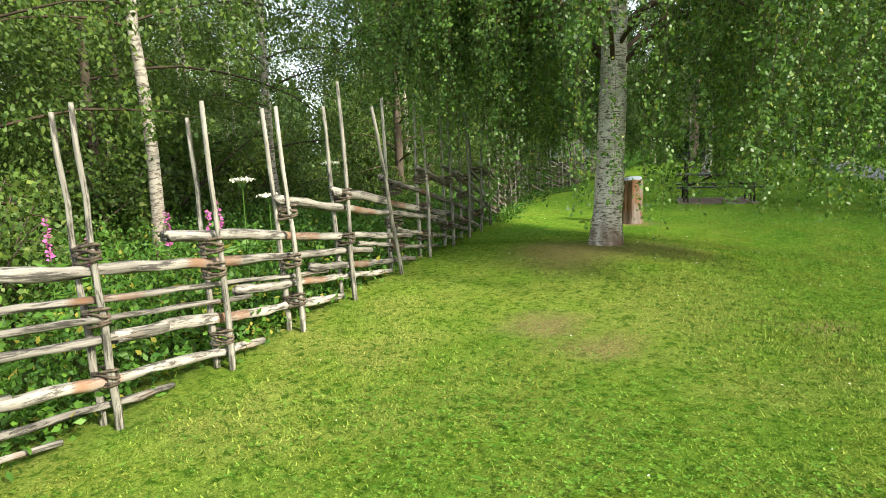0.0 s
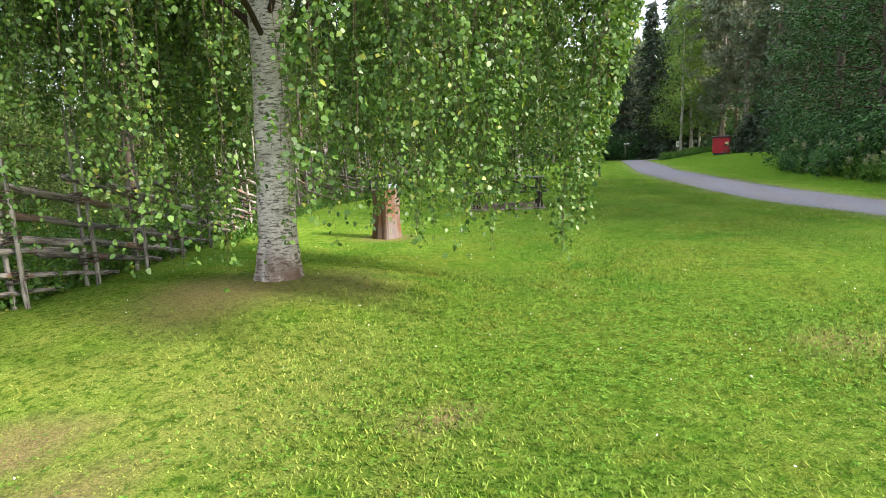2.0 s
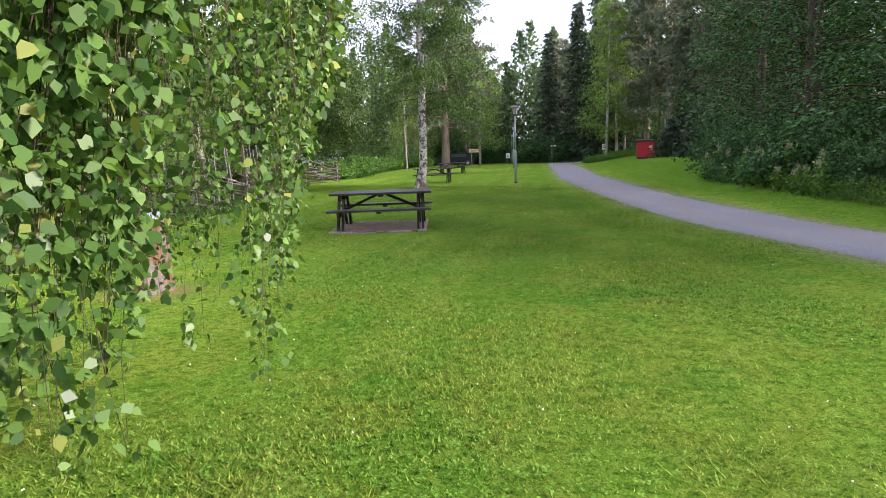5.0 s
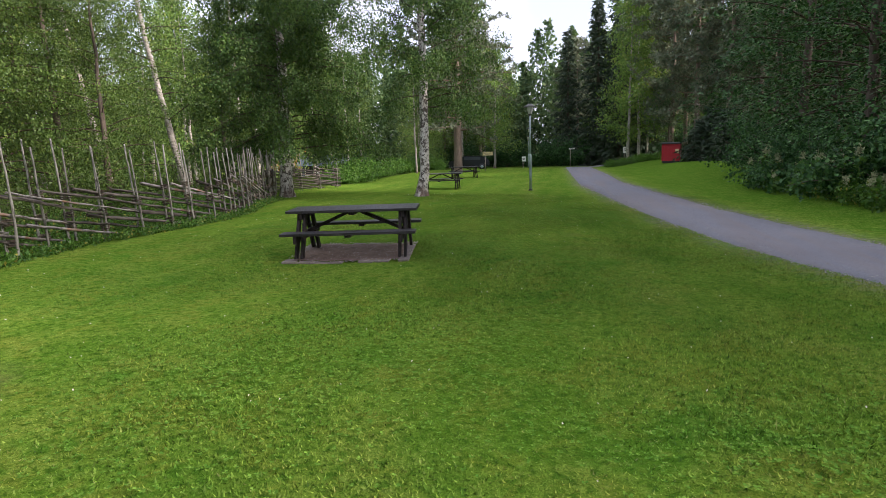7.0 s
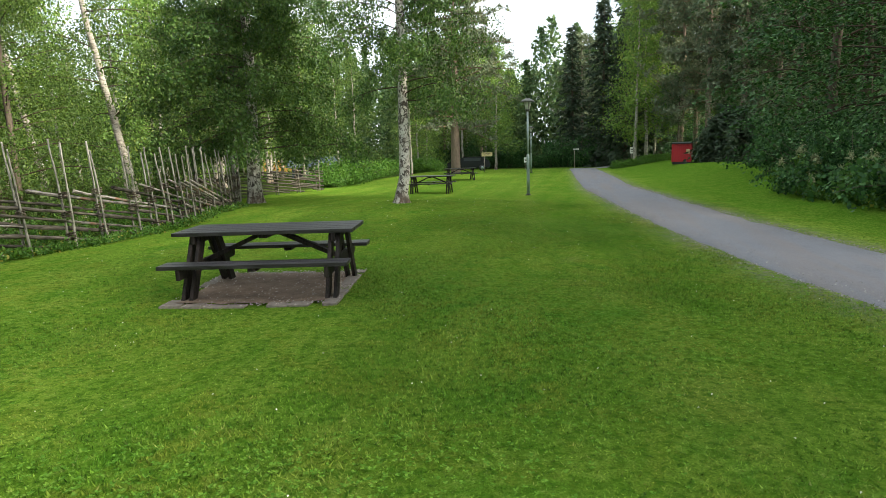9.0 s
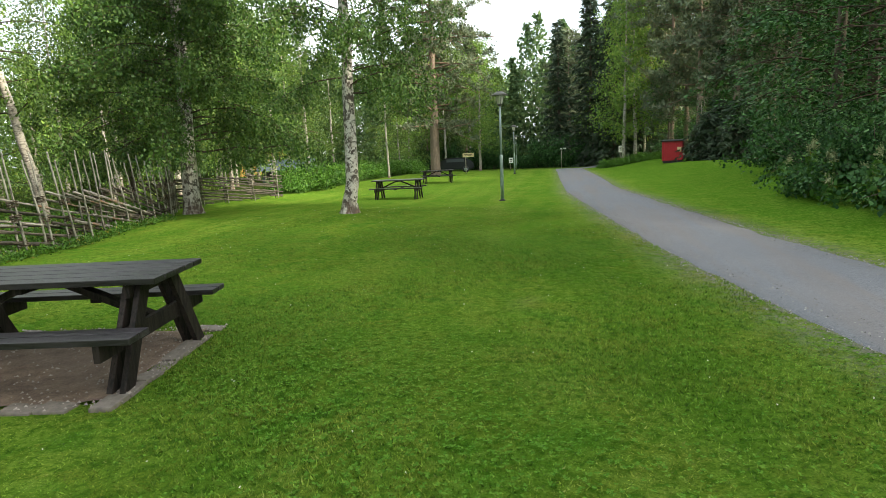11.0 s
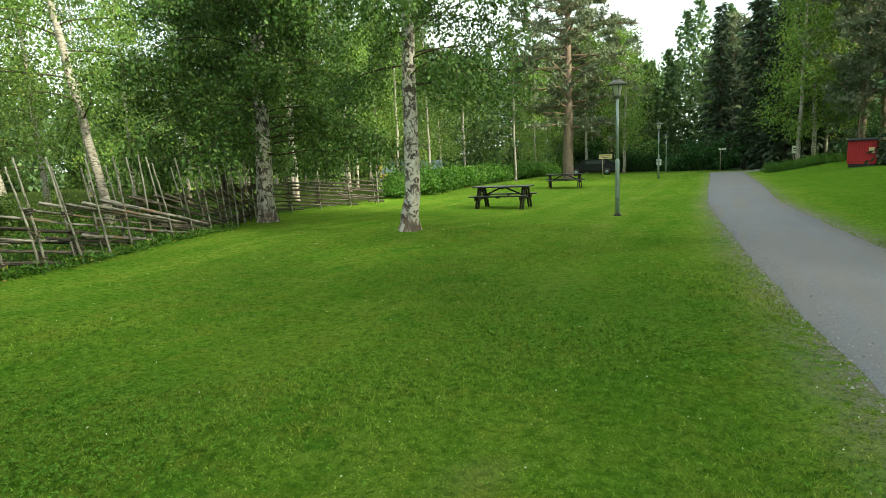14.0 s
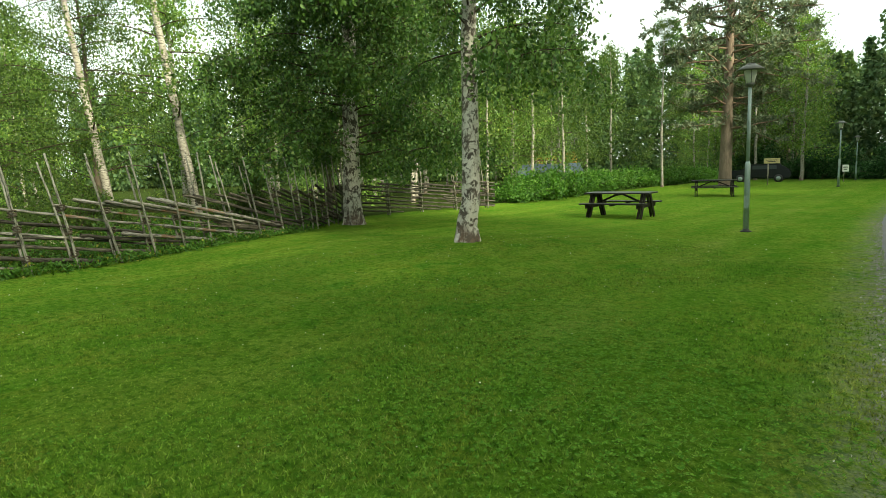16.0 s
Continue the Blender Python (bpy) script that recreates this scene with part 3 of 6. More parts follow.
def lawn_blades():
    """Short mown blades and clover leaves where the walk passes."""
    rng = np.random.default_rng(11)
    n = 1650000
    y = rng.uniform(-20, 16, n)
    x = rng.uniform(-6, 6.5, n)
    keep = rng.random(n) < blade_share(x, y)
    keep &= (x > fence_x(y) + 0.1) & (np.abs(x - path_x(y)) > 1.0 + 0.08 * rng.normal(size=n))
    keep &= ~on_pad(x, y, 0.85 + 0.07 * rng.normal(size=n) + 0.06 * np.sin(5 * x) * np.sin(4 * y + 1))
    keep &= np.hypot(x + 1.0, y + 10.4) > rng.uniform(0.3, 1.4, n)
    x, y = x[keep], y[keep]
    n = len(x)
    long = rng.random(n) < 0.22 + 0.16 * np.sin(x * 2.3 + 2 * np.sin(y * 1.7))
    h = np.where(long, rng.uniform(0.012, 0.030, n), rng.uniform(0.007, 0.020, n)) * (1 + 0.35 * np.sin(x * 1.7 + 2 * np.sin(y)))
    a = rng.uniform(0, math.tau, n)
    lean = np.where(long, rng.uniform(0.010, 0.030, n), rng.uniform(0.006, 0.022, n))
    b = rng.uniform(0, math.tau, n)
    w = rng.uniform(0.003, 0.0085, n)
    z = ground_z(x, y) - 0.004
    P = np.stack([x, y, z], -1)
    side = np.stack([np.cos(a) * w, np.sin(a) * w, 0 * w], -1)
    tip = P + np.stack([np.cos(b) * lean, np.sin(b) * lean, h], -1)
    V = np.stack([P - side, P + side, tip], 1).reshape(-1, 3)
    F = np.arange(3 * n).reshape(n, 3)
    # taller fresh tufts here and there
    tx, ty, tr = [], [], []
    for cx, cy, cr, cn in ((1.07, -9.4, 0.35, 900), (1.5, -10.4, 0.3, 500), (0.2, -9.2, 0.4, 700), (2.0, -9.6, 0.25, 350), (0.9, -10.9, 0.22, 500), (3.3, -8.9, 0.25, 350), (0.2, -15.4, 0.5, 700),
                           (1.6, -14.0, 0.5, 900), (2.2, -12.8, 0.6, 900), (3.2, 0.8, 0.6, 800), (3.6, 3.4, 0.5, 600), (2.9, 5.5, 0.7, 700), (1.2, -3.6, 0.5, 600)):
        tx.append(rng.normal(cx, cr * 0.6, cn))
        ty.append(rng.normal(cy, cr * 0.6, cn))
    tx, ty = np.concatenate(tx), np.concatenate(ty)
    m2 = len(tx)
    th = rng.uniform(0.02, 0.045, m2)
    ta, tb = rng.uniform(0, math.tau, m2), rng.uniform(0, math.tau, m2)
    tw = rng.uniform(0.0025, 0.005, m2)
    TP = np.stack([tx, ty, ground_z(tx, ty) - 0.004], -1)
    ts = np.stack([np.cos(ta) * tw, np.sin(ta) * tw, 0 * tw], -1)
    tt = TP + np.stack([np.cos(tb) * th * 1.1, np.sin(tb) * th * 1.1, th], -1)
    V = np.concatenate([V, np.stack([TP - ts, TP + ts, tt], 1).reshape(-1, 3)])
    F = np.arange(len(V)).reshape(-1, 3)
    # clover in loose drifts: three small round leaves on a stalk
    k = 150000
    cx, cy = rng.uniform(-4, 6, k), rng.uniform(-18, 9, k)
    drift = np.sin(cx * 1.3 + 1.7 * np.sin(cy * 0.8)) + np.sin(cy * 1.1 + cx * 0.5) + rng.normal(0, 0.75, k)
    ok = (drift > 0.6) & (cx > fence_x(cy) + 0.15) & (np.abs(cx - path_x(cy)) > 1.05) & ~on_pad(cx, cy, 1.0) & (np.hypot(cx + 1.0, cy + 10.4) > 1.5)
    cx, cy = cx[ok], cy[ok]
    cz = ground_z(cx, cy) + rng.uniform(0.015, 0.04, len(cx))
    P3 = np.repeat(np.stack([cx, cy, cz], -1), 3, 0)
    a3 = np.repeat(rng.uniform(0, math.tau, len(cx)), 3) + np.tile([0, 2.09, 4.19], len(cx))
    A3 = np.stack([np.cos(a3), np.sin(a3), rng.uniform(0.0, 0.5, len(a3))], -1)
    S3 = np.stack([-np.sin(a3), np.cos(a3), 0 * a3], -1)
    q = rng.uniform(0.009, 0.019, (len(a3), 1))
    V3 = np.stack([P3, P3 + A3 * q * 0.6 + S3 * q * 0.5, P3 + A3 * q, P3 + A3 * q * 0.6 - S3 * q * 0.5], 1).reshape(-1, 3)
    F3 = np.arange(len(V3)).reshape(-1, 4)
    # small white clover heads dotted over the sward
    k = 650
    hx, hy = rng.uniform(-5, 5, k), rng.uniform(-19, 14, k)
    ok = (hx > fence_x(hy) + 0.3) & (np.abs(hx - path_x(hy)) > 1.2) & ~on_pad(hx, hy, 1.1)
    hx, hy = hx[ok], hy[ok]
    H = np.repeat(np.stack([hx, hy, ground_z(hx, hy) + 0.035], -1), 7, 0)
    VH, FH = leaf_cloud(H, rng.normal(0, 1, H.shape), 0.0068, rng, False, 0.5)
    me = np_mesh("grass", [(V, F, 0), (V3, F3, 1), (VH, FH, 2)], [M["blade"], M["clover_leaf"], M["clover"]])
    every = np.concatenate([V, V3, VH])
    set_values(me, "dry", 0.6 * dry_and_sunlit(every[:, 0], every[:, 1]))
    set_values(me, "lush", lush_and_shaded(every[:, 0], every[:, 1]))
    ob = part("grass", me)
    tagged(ob, "short mown bright green grass blades on the lawn", "grass", kind="stuff")


# ---- trees ----
def limb_points(rng, start, az, elev, length, n=7, droop=0.0, wiggle=0.06):
    p, out = np.array(start, float), [np.array(start, float)]
    step = length / (n - 1)
    e, a = elev, az
    for i in range(n - 1):
        a += rng.normal(0, wiggle * 2)
        e += rng.normal(0, wiggle) - droop / (n - 1)
        p = p + step * np.array([math.cos(a) * math.cos(e), math.sin(a) * math.cos(e), math.sin(e)])
        out.append(p)
    return np.array(out)


def tree_meshes(seed, height, radius, low, spread, limbs, leaves, leaf, lean=(0, 0), rise=0.7, droop=0.7, hang=0.5, twigs=9, ovate=False, flare=1.5, wiggle=0.03, jitter=2.0, fine_twigs=False):
    """Trunk and limbs, and leaves, of a broadleaf tree. spread(u): reach of the limbs at the share u of the crown's height."""
    rng = np.random.default_rng(seed)
    hs = np.linspace(0, 1, 16)
    wob = np.cumsum(rng.normal(0, wiggle, (16, 2)), 0) * height / 12
    T = np.stack([lean[0] * hs * height + wob[:, 0] - wob[0, 0], lean[1] * hs * height + wob[:, 1] - wob[0, 1], hs * height - 0.08], -1)
    R = radius * (1 - hs * 0.93) ** 0.8
    base = np.array([[T[0, 0], T[0, 1], -0.08], [T[0, 0], T[0, 1], 0.08], [T[0, 0], T[0, 1], 0.3]])
    T = np.concatenate([base, T[1:]])
    R = np.concatenate([[radius * flare, radius * (flare + 1) / 2 * 0.97, radius * 1.02], R[1:]])
    if fine_twigs:
        hh = np.concatenate([np.linspace(-0.08, 4.0, 70), np.linspace(4.2, T[-1, 2], 30)])
        R = np.interp(hh, T[:, 2], R)
        T = np.stack([np.interp(hh, T[:, 2], T[:, 0]), np.interp(hh, T[:, 2], T[:, 1]), hh], -1)
        TV, TF = tube(T, R, 24)
        th, zz = np.tile(np.arange(24) * math.tau / 24, len(hh)), np.repeat(hh, 24)
        rib = 0.10 * np.exp(-np.clip(zz, 0, 9) / 0.45) + 0.025
        k = 1 + rib * (np.sin(5 * th + 1.5 * np.sin(2.1 * zz)) + 0.6 * np.sin(9 * th - 3.0 * zz)) + rng.normal(0, 0.022, len(th))
        core = np.repeat(T, 24, 0)
        wood_parts = [(core + (TV - core) * k[:, None], TF)]
    else:
        wood_parts = [tube(T, R, 14)]
    LP, LA, strands = [], [], []
    per = max(1, leaves // (limbs * twigs))
    for i in range(limbs):
        u = (i + rng.random()) / limbs
        h = low + (height * 0.97 - low) * u
        at = np.array([np.interp(h, T[:, 2], T[:, k]) for k in range(3)])
        L = spread(u) * rng.uniform(0.75, 1.15)
        el = rise * (0.5 + 0.8 * u) + rng.normal(0, 0.12)
        pts = limb_points(rng, at, i * 2.4 + rng.normal(0, 0.4), el, L, 8, droop)
        if fine_twigs:
            pts[:, 2] = np.maximum(pts[:, 2], low + 0.15 + 0.05 * np.sin(7 * pts[:, 0]))
        r0 = np.interp(h, T[:, 2], R) * (0.11 if fine_twigs else 0.19) + 0.005
        wood_parts.append(tube(pts, r0 * np.linspace(1, 0.12, 8), 4))
        for _ in range(twigs):
            s = rng.uniform(0.25, 1.0)
            k = s * 7
            o = np.array([np.interp(k, np.arange(8), pts[:, q]) for q in range(3)])
            ln = rng.uniform(0.35, 0.8) * (0.35 + 0.3 * L)
            tw = limb_points(rng, o, rng.uniform(0, math.tau), rng.uniform(-0.3, 0.5), ln, 6, hang * 2.2, 0.15)
            if fine_twigs:
                tw[:, 2] = np.maximum(tw[:, 2], o[2] - 0.55)
            strands.append(tube(tw, np.linspace(0.006, 0.002, 6), 3))
            f = rng.uniform(0.05, 1, per) * 5
            p = np.stack([np.interp(f, np.arange(6), tw[:, q]) for q in range(3)], -1)
            LP.append(p + rng.normal(0, leaf * jitter, p.shape))
            ax = rng.normal(0, 0.8, p.shape)
            ax[:, 2] -= 0.7
            LA.append(ax)
    LP, LA = np.concatenate(LP), np.concatenate(LA)
    V, F = leaf_cloud(LP, LA, leaf, rng, ovate, 0.31)
    return wood_parts[0], merge(wood_parts[1:] + (strands if fine_twigs else [])), (V, F)


def shelf_tree_meshes(seed, height, radius, low, spread, boughs, per, leaf, lean=(0, 0)):
    """A dense broadleaf tree whose boughs carry drooping shelves of leaves with dark gaps between them."""
    rng = np.random.default_rng(seed)
    hs = np.linspace(0, 1, 12)
    T = np.stack([lean[0] * hs * height + 0.06 * np.sin(hs * 9), lean[1] * hs * height + 0.05 * np.sin(hs * 7 + 1), hs * height - 0.08], -1)
    R = radius * (1 - 0.93 * hs) ** 0.8
    limbs, P, A = [], [], []
    for i in range(boughs):
        u = (i + rng.random()) / boughs
        h = low + (height * 0.96 - low) * u
        at = np.array([np.interp(h, T[:, 2], T[:, k]) for k in range(3)])
        az = i * 2.4 + rng.normal(0, 0.35)
        L = spread(u) * rng.uniform(0.7, 1.15)
        pts = limb_points(rng, at, az, 0.35 + 0.5 * u, L, 8, 0.8 - 0.3 * u, 0.06)
        limbs.append(tube(pts, np.linspace(0.035, 0.006, 8), 4))
        for s in np.linspace(0.4, 1.0, 4):
            o = np.array([np.interp(s * 7, np.arange(8), pts[:, q]) for q in range(3)]) + rng.normal(0, 0.22, 3) * (1, 1, 0.7)
            size = rng.uniform(0.6, 1.05) * (0.6 + 0.12 * L)
            r, t = np.sqrt(rng.random(per)), rng.uniform(0, math.tau, per)
            ragged = 1 + 0.35 * np.sin(3 * t + i) + 0.2 * np.sin(7 * t)
            q = r * ragged * size
            dx, dy = q * np.cos(t), q * np.sin(t)
            p = o + np.stack([dx, dy, -0.55 * q ** 2 / size + rng.normal(0, 0.06, per)], -1)
            P.append(p)
            ax = np.stack([np.cos(t) + 0.6 * math.cos(az), np.sin(t) + 0.6 * math.sin(az), -0.45 - 0.5 * r], -1)
            A.append(ax + rng.normal(0, 0.35, ax.shape))
    P, A = np.concatenate(P), np.concatenate(A)
    ok = P[:, 2] > 0.05
    return tube(T, R, 12), merge(limbs), leaf_cloud(P[ok], A[ok], leaf, rng, False, 0.36, 0.75)


def tree(name, meshes, bark_m, leaf_m, m, label, category="tree", group="", branch_m=None):
    root = empty(name, m, label, category, group)
    part("trunk", np_mesh("trunk", [(*meshes[0], 0)], [bark_m], True), None, root)
    tagged(part("branchwork", np_mesh("branchwork", [(*meshes[1], 0)], [branch_m or M["twig"]], True), None, root), kind="stuff")
    part("crown", np_mesh("crown", [(*meshes[2], 0)], [leaf_m]), None, root)
    return root


def stand(x, y, turn=0, s=1.0, sz=None):
    return Matrix.Translation((x, y, gz(x, y) - 0.02)) @ Matrix.Rotation(radians(turn), 4, "Z") @ Matrix.Diagonal((s, s, sz or s, 1))


def weeping_birch():
    """The lawn birch whose long twigs hang almost to the grass."""
    rng = np.random.default_rng(21)
    H = 11.0
    z = np.concatenate([[-0.1, 0.1, 0.35], np.linspace(0.8, H, 12)])
    T = np.stack([0.028 * z + 0.03 * np.sin(z * 0.9), 0.01 * z + 0.03 * np.sin(z * 0.7 + 1), z], -1)
    R = np.concatenate([[0.235, 0.19, 0.165], 0.158 * (1 - np.linspace(0, 0.9, 12))])
    hh = np.concatenate([np.linspace(-0.1, 4.0, 110), np.linspace(4.2, H, 20)])
    core = np.stack([np.interp(hh, z, T[:, 0]), np.interp(hh, z, T[:, 1]), hh], -1)
    TV, TF = tube(core, np.interp(hh, z, R), 30)
    th, zz = np.tile(np.arange(30) * math.tau / 30, len(hh)), np.repeat(hh, 30)
    uneven = np.random.default_rng(23)
    root_rib = 0.07 * np.exp(-np.clip(zz, 0, 9) / 0.2) + 0.012
    k = 1 + root_rib * (np.sin(6 * th + 1.2 * np.sin(2.1 * zz)) + 0.6 * np.sin(11 * th - 4.0 * zz)) + 0.018 * np.sin(9 * zz + 2 * np.sin(3 * th)) + uneven.normal(0, 0.016, len(th))
    mid = np.repeat(core, 30, 0)
    woods, strands, LP, LA = [(mid + (TV - mid) * k[:, None], TF)], [], [], []

    def strand(o, end, sway, thick):
        """One hanging twig from o down to the height end, with leaves on short side sprays."""
        ln = min(max(o[2] - end, 0.45), 5.0)
        u = np.linspace(0, 1, 12)
        wav = np.cumsum(rng.normal(0, 0.022, (12, 2)), 0)
        tw = np.column_stack([o[:2] + np.outer(1 - (1 - u) ** 2.5, sway) + wav, o[2] + 0.08 * np.sin(u * 3) - ln * u ** 1.15])
        reach = np.interp(tw[:, 2], (0.8, 1.6, 2.8), (2.65, 2.9, 3.2))
        tw[:, :2] /= np.maximum(np.hypot(tw[:, 0], tw[:, 1]) / reach, 1)[:, None]
        strands.append(tube(tw, np.linspace(0.0026, 0.0008, 12), 3))
        n = int(ln * thick)
        f = rng.uniform(0.0, 1, n) * 11
        p = np.stack([np.interp(f, np.arange(12), tw[:, q]) for q in range(3)], -1)
        ang = np.round(f * 1.6) * 2.1 + rng.uniform(0, 6)
        out = rng.uniform(0.008, 0.07, n)
        LP.append(p + np.stack([np.cos(ang) * out, np.sin(ang) * out, -0.45 * out], -1) + rng.normal(0, 0.012, p.shape))
        ax = rng.normal(0, 0.5, p.shape) + np.stack([np.cos(ang), np.sin(ang), 0 * ang], -1) * 0.45
        ax[:, 2] -= 0.65
        LA.append(ax)

    for i in range(56):
        h = 1.9 + 7.6 * ((i + 0.5) / 56) ** 1.5
        at = np.array([np.interp(h, T[:, 2], T[:, k]) for k in range(3)])
        az = i * 2.4 + rng.normal(0, 0.3)
        L = np.interp(h, (2, 4, 7, 10), (3.3, 3.9, 3.0, 1.2)) * rng.uniform(0.7, 1.08)
        pts = limb_points(rng, at, az, 0.85, L, 9, 1.5, 0.06)
        woods.append(tube(pts, np.linspace(0.028, 0.005, 9), 6))
        low_limb = h < 5.4
        for _ in range(5 if low_limb else 3):
            k = 8 * rng.uniform(0.25, 1) ** 0.7
            bunch = np.array([np.interp(k, np.arange(9), pts[:, q]) for q in range(3)])
            deep = rng.choice([rng.uniform(0.25, 0.6), rng.uniform(0.5, 1.2), rng.uniform(1.0, 2.3)], p=[0.22, 0.40, 0.38])
            if math.hypot(bunch[0], bunch[1]) < 1.0:
                deep += 1.6
            turn = math.degrees(math.atan2(bunch[1], bunch[0]))
            if -88 < turn < -58:
                deep += 2.2
            elif -58 <= turn < -44:
                deep += 1.0
            elif turn < -112 or turn > 165:
                deep += 0.8
            for _ in range(9 if low_limb else 6):
                o = bunch + rng.normal(0, 0.075, 3) * (1, 1, 0.6)
                sway = rng.normal(0, 0.11, 2) + np.array([math.cos(az), math.sin(az)]) * rng.uniform(0, 0.25)
                strand(o, max(0.28, deep + rng.exponential(0.4)), sway, 58 if low_limb else 40)
    # long curtains that hang lowest on the sunny side, and a fuller skirt towards the fence
    curtains = [(0.20, -1.95, 3.3, 0.45), (0.74, -2.0, 3.4, 0.42), (-0.38, -2.05, 3.3, 0.6), (1.94, -2.4, 3.5, 0.75), (2.55, -1.7, 3.4, 0.5), (2.8, -0.9, 3.4, 0.35), (1.75, -1.2, 3.2, 0.5),
                (2.85, -0.2, 3.4, 0.55), (2.7, 0.6, 3.4, 0.5), (2.1, -0.4, 3.2, 0.6), (2.3, 1.3, 3.4, 0.6), (1.5, 1.8, 3.3, 0.7)]
    for b in range(16):
        az, reach = math.radians(165 + 72 * (b + rng.random()) / 16), rng.uniform(0.7, 2.3)
        curtains.append((0.05 + reach * math.cos(az), 0.05 + reach * math.sin(az), rng.uniform(3.3, 4.3), rng.choice([0.9, 1.3, 1.8]) + rng.uniform(-0.05, 0.3)))
    for cx, cy, cz, deep in curtains:
        limb = limb_points(rng, (0.05, 0.05, cz - 0.25), math.atan2(cy, cx), 0.25, math.hypot(cx, cy), 5, 0.3, 0.02)
        woods.append(tube(limb, np.linspace(0.016, 0.005, 5), 5))
        for _ in range(9):
            o = limb[-1] + rng.normal(0, 0.10, 3) * (1, 1, 0.4)
            strand(o, deep + rng.exponential(0.3), rng.normal(0, 0.10, 2), 58)
    LP, LA = np.concatenate(LP), np.concatenate(LA)
    keep = (LP[:, 2] > -0.02)
    LP, LA = LP[keep], LA[keep]
    outer = (np.hypot(LP[:, 0], LP[:, 1]) > 1.3) & (LP[:, 2] < 3.6)
    OP, OA = LP[outer], LA[outer]
    more = np.random.default_rng(77)
    full = more.random(len(OP)) < 0.85
    twin = more.random(len(OP)) < 0.42
    QP = np.concatenate([OP[~full], OP[twin] + more.normal(0, 0.022, (int(twin.sum()), 3))])
    QA = np.concatenate([OA[~full], OA[twin] + more.normal(0, 0.4, (int(twin.sum()), 3))])
    V, F = leaf_cloud(OP[full], OA[full], 0.034, rng, True, 0.37)
    VQ, FQ = leaf_cloud(QP, QA, 0.030, more, False, 0.42)
    inner = ~outer & (more.random(len(LP)) < np.where(LP[:, 2] > 3.6, 0.85, 1.0))
    V2, F2 = leaf_cloud(LP[inner], LA[inner], 0.048, rng, False, 0.42)
    x, y = -1.07, -10.18
    thing = tree("weeping_birch", (woods[0], merge(woods[1:] + strands), (V, F)), M["bark_birch"], M["leaf_weeping"], Matrix.Translation((x, y, gz(x, y) - 0.03)),
         "weeping birch with white peeling bark and long hanging leafy twigs")
    tagged(part("inner_crown", np_mesh("inner_crown", [(V2, F2, 0)], [M["leaf_weeping"]]), None, thing), kind="stuff")
    tagged(part("leaf_sprays", np_mesh("leaf_sprays", [(VQ, FQ, 0)], [M["leaf_weeping"]]), None, thing), kind="stuff")


def spruce_meshes(seed, H, reach, rows=34, base=0.4):
    rng = np.random.default_rng(seed)
    hs = np.linspace(-0.1, H, 8)
    trunk = tube(np.stack([0 * hs, 0 * hs, hs], -1), 0.2 * (1 - np.linspace(0, 0.95, 8)), 8)
    limbs, P, A = [], [], []
    for i in range(rows):
        u = i / rows
        h0 = base + (H - base) * u ** 1.1
        L = reach * (1 - u) ** 0.85 + 0.15
        for k in range(7):
            az = k * 0.9 + i * 1.3 + rng.normal(0, 0.25)
            h = min(max(h0 + rng.normal(0, 0.35 * H / rows), 0.1), H)
            pts = limb_points(rng, (0, 0, h), az, 0.1 - 0.45 * (1 - u) + rng.normal(0, 0.1), L * rng.uniform(0.55, 1.15), 6, 0.1, 0.08)
            limbs.append(tube(pts, np.linspace(0.02, 0.004, 6), 3))
            n = int(12 + 22 * (1 - u))
            f = rng.uniform(0.1, 1, n) * 5
            p = np.stack([np.interp(f, np.arange(6), pts[:, q]) for q in range(3)], -1)
            P.append(p + rng.normal(0, 0.05, p.shape))
            s = rng.choice([-1, 1], n)
            ax = np.stack([np.cos(az + s * 0.9), np.sin(az + s * 0.9), rng.uniform(-1.1, 0.1, n)], -1)
            A.append(ax + rng.normal(0, 0.2, ax.shape))
    P, A = np.concatenate(P), np.concatenate(A)
    return trunk, merge(limbs), leaf_cloud(P, A, 0.42 * reach / 2.2, rng, False, 0.15)


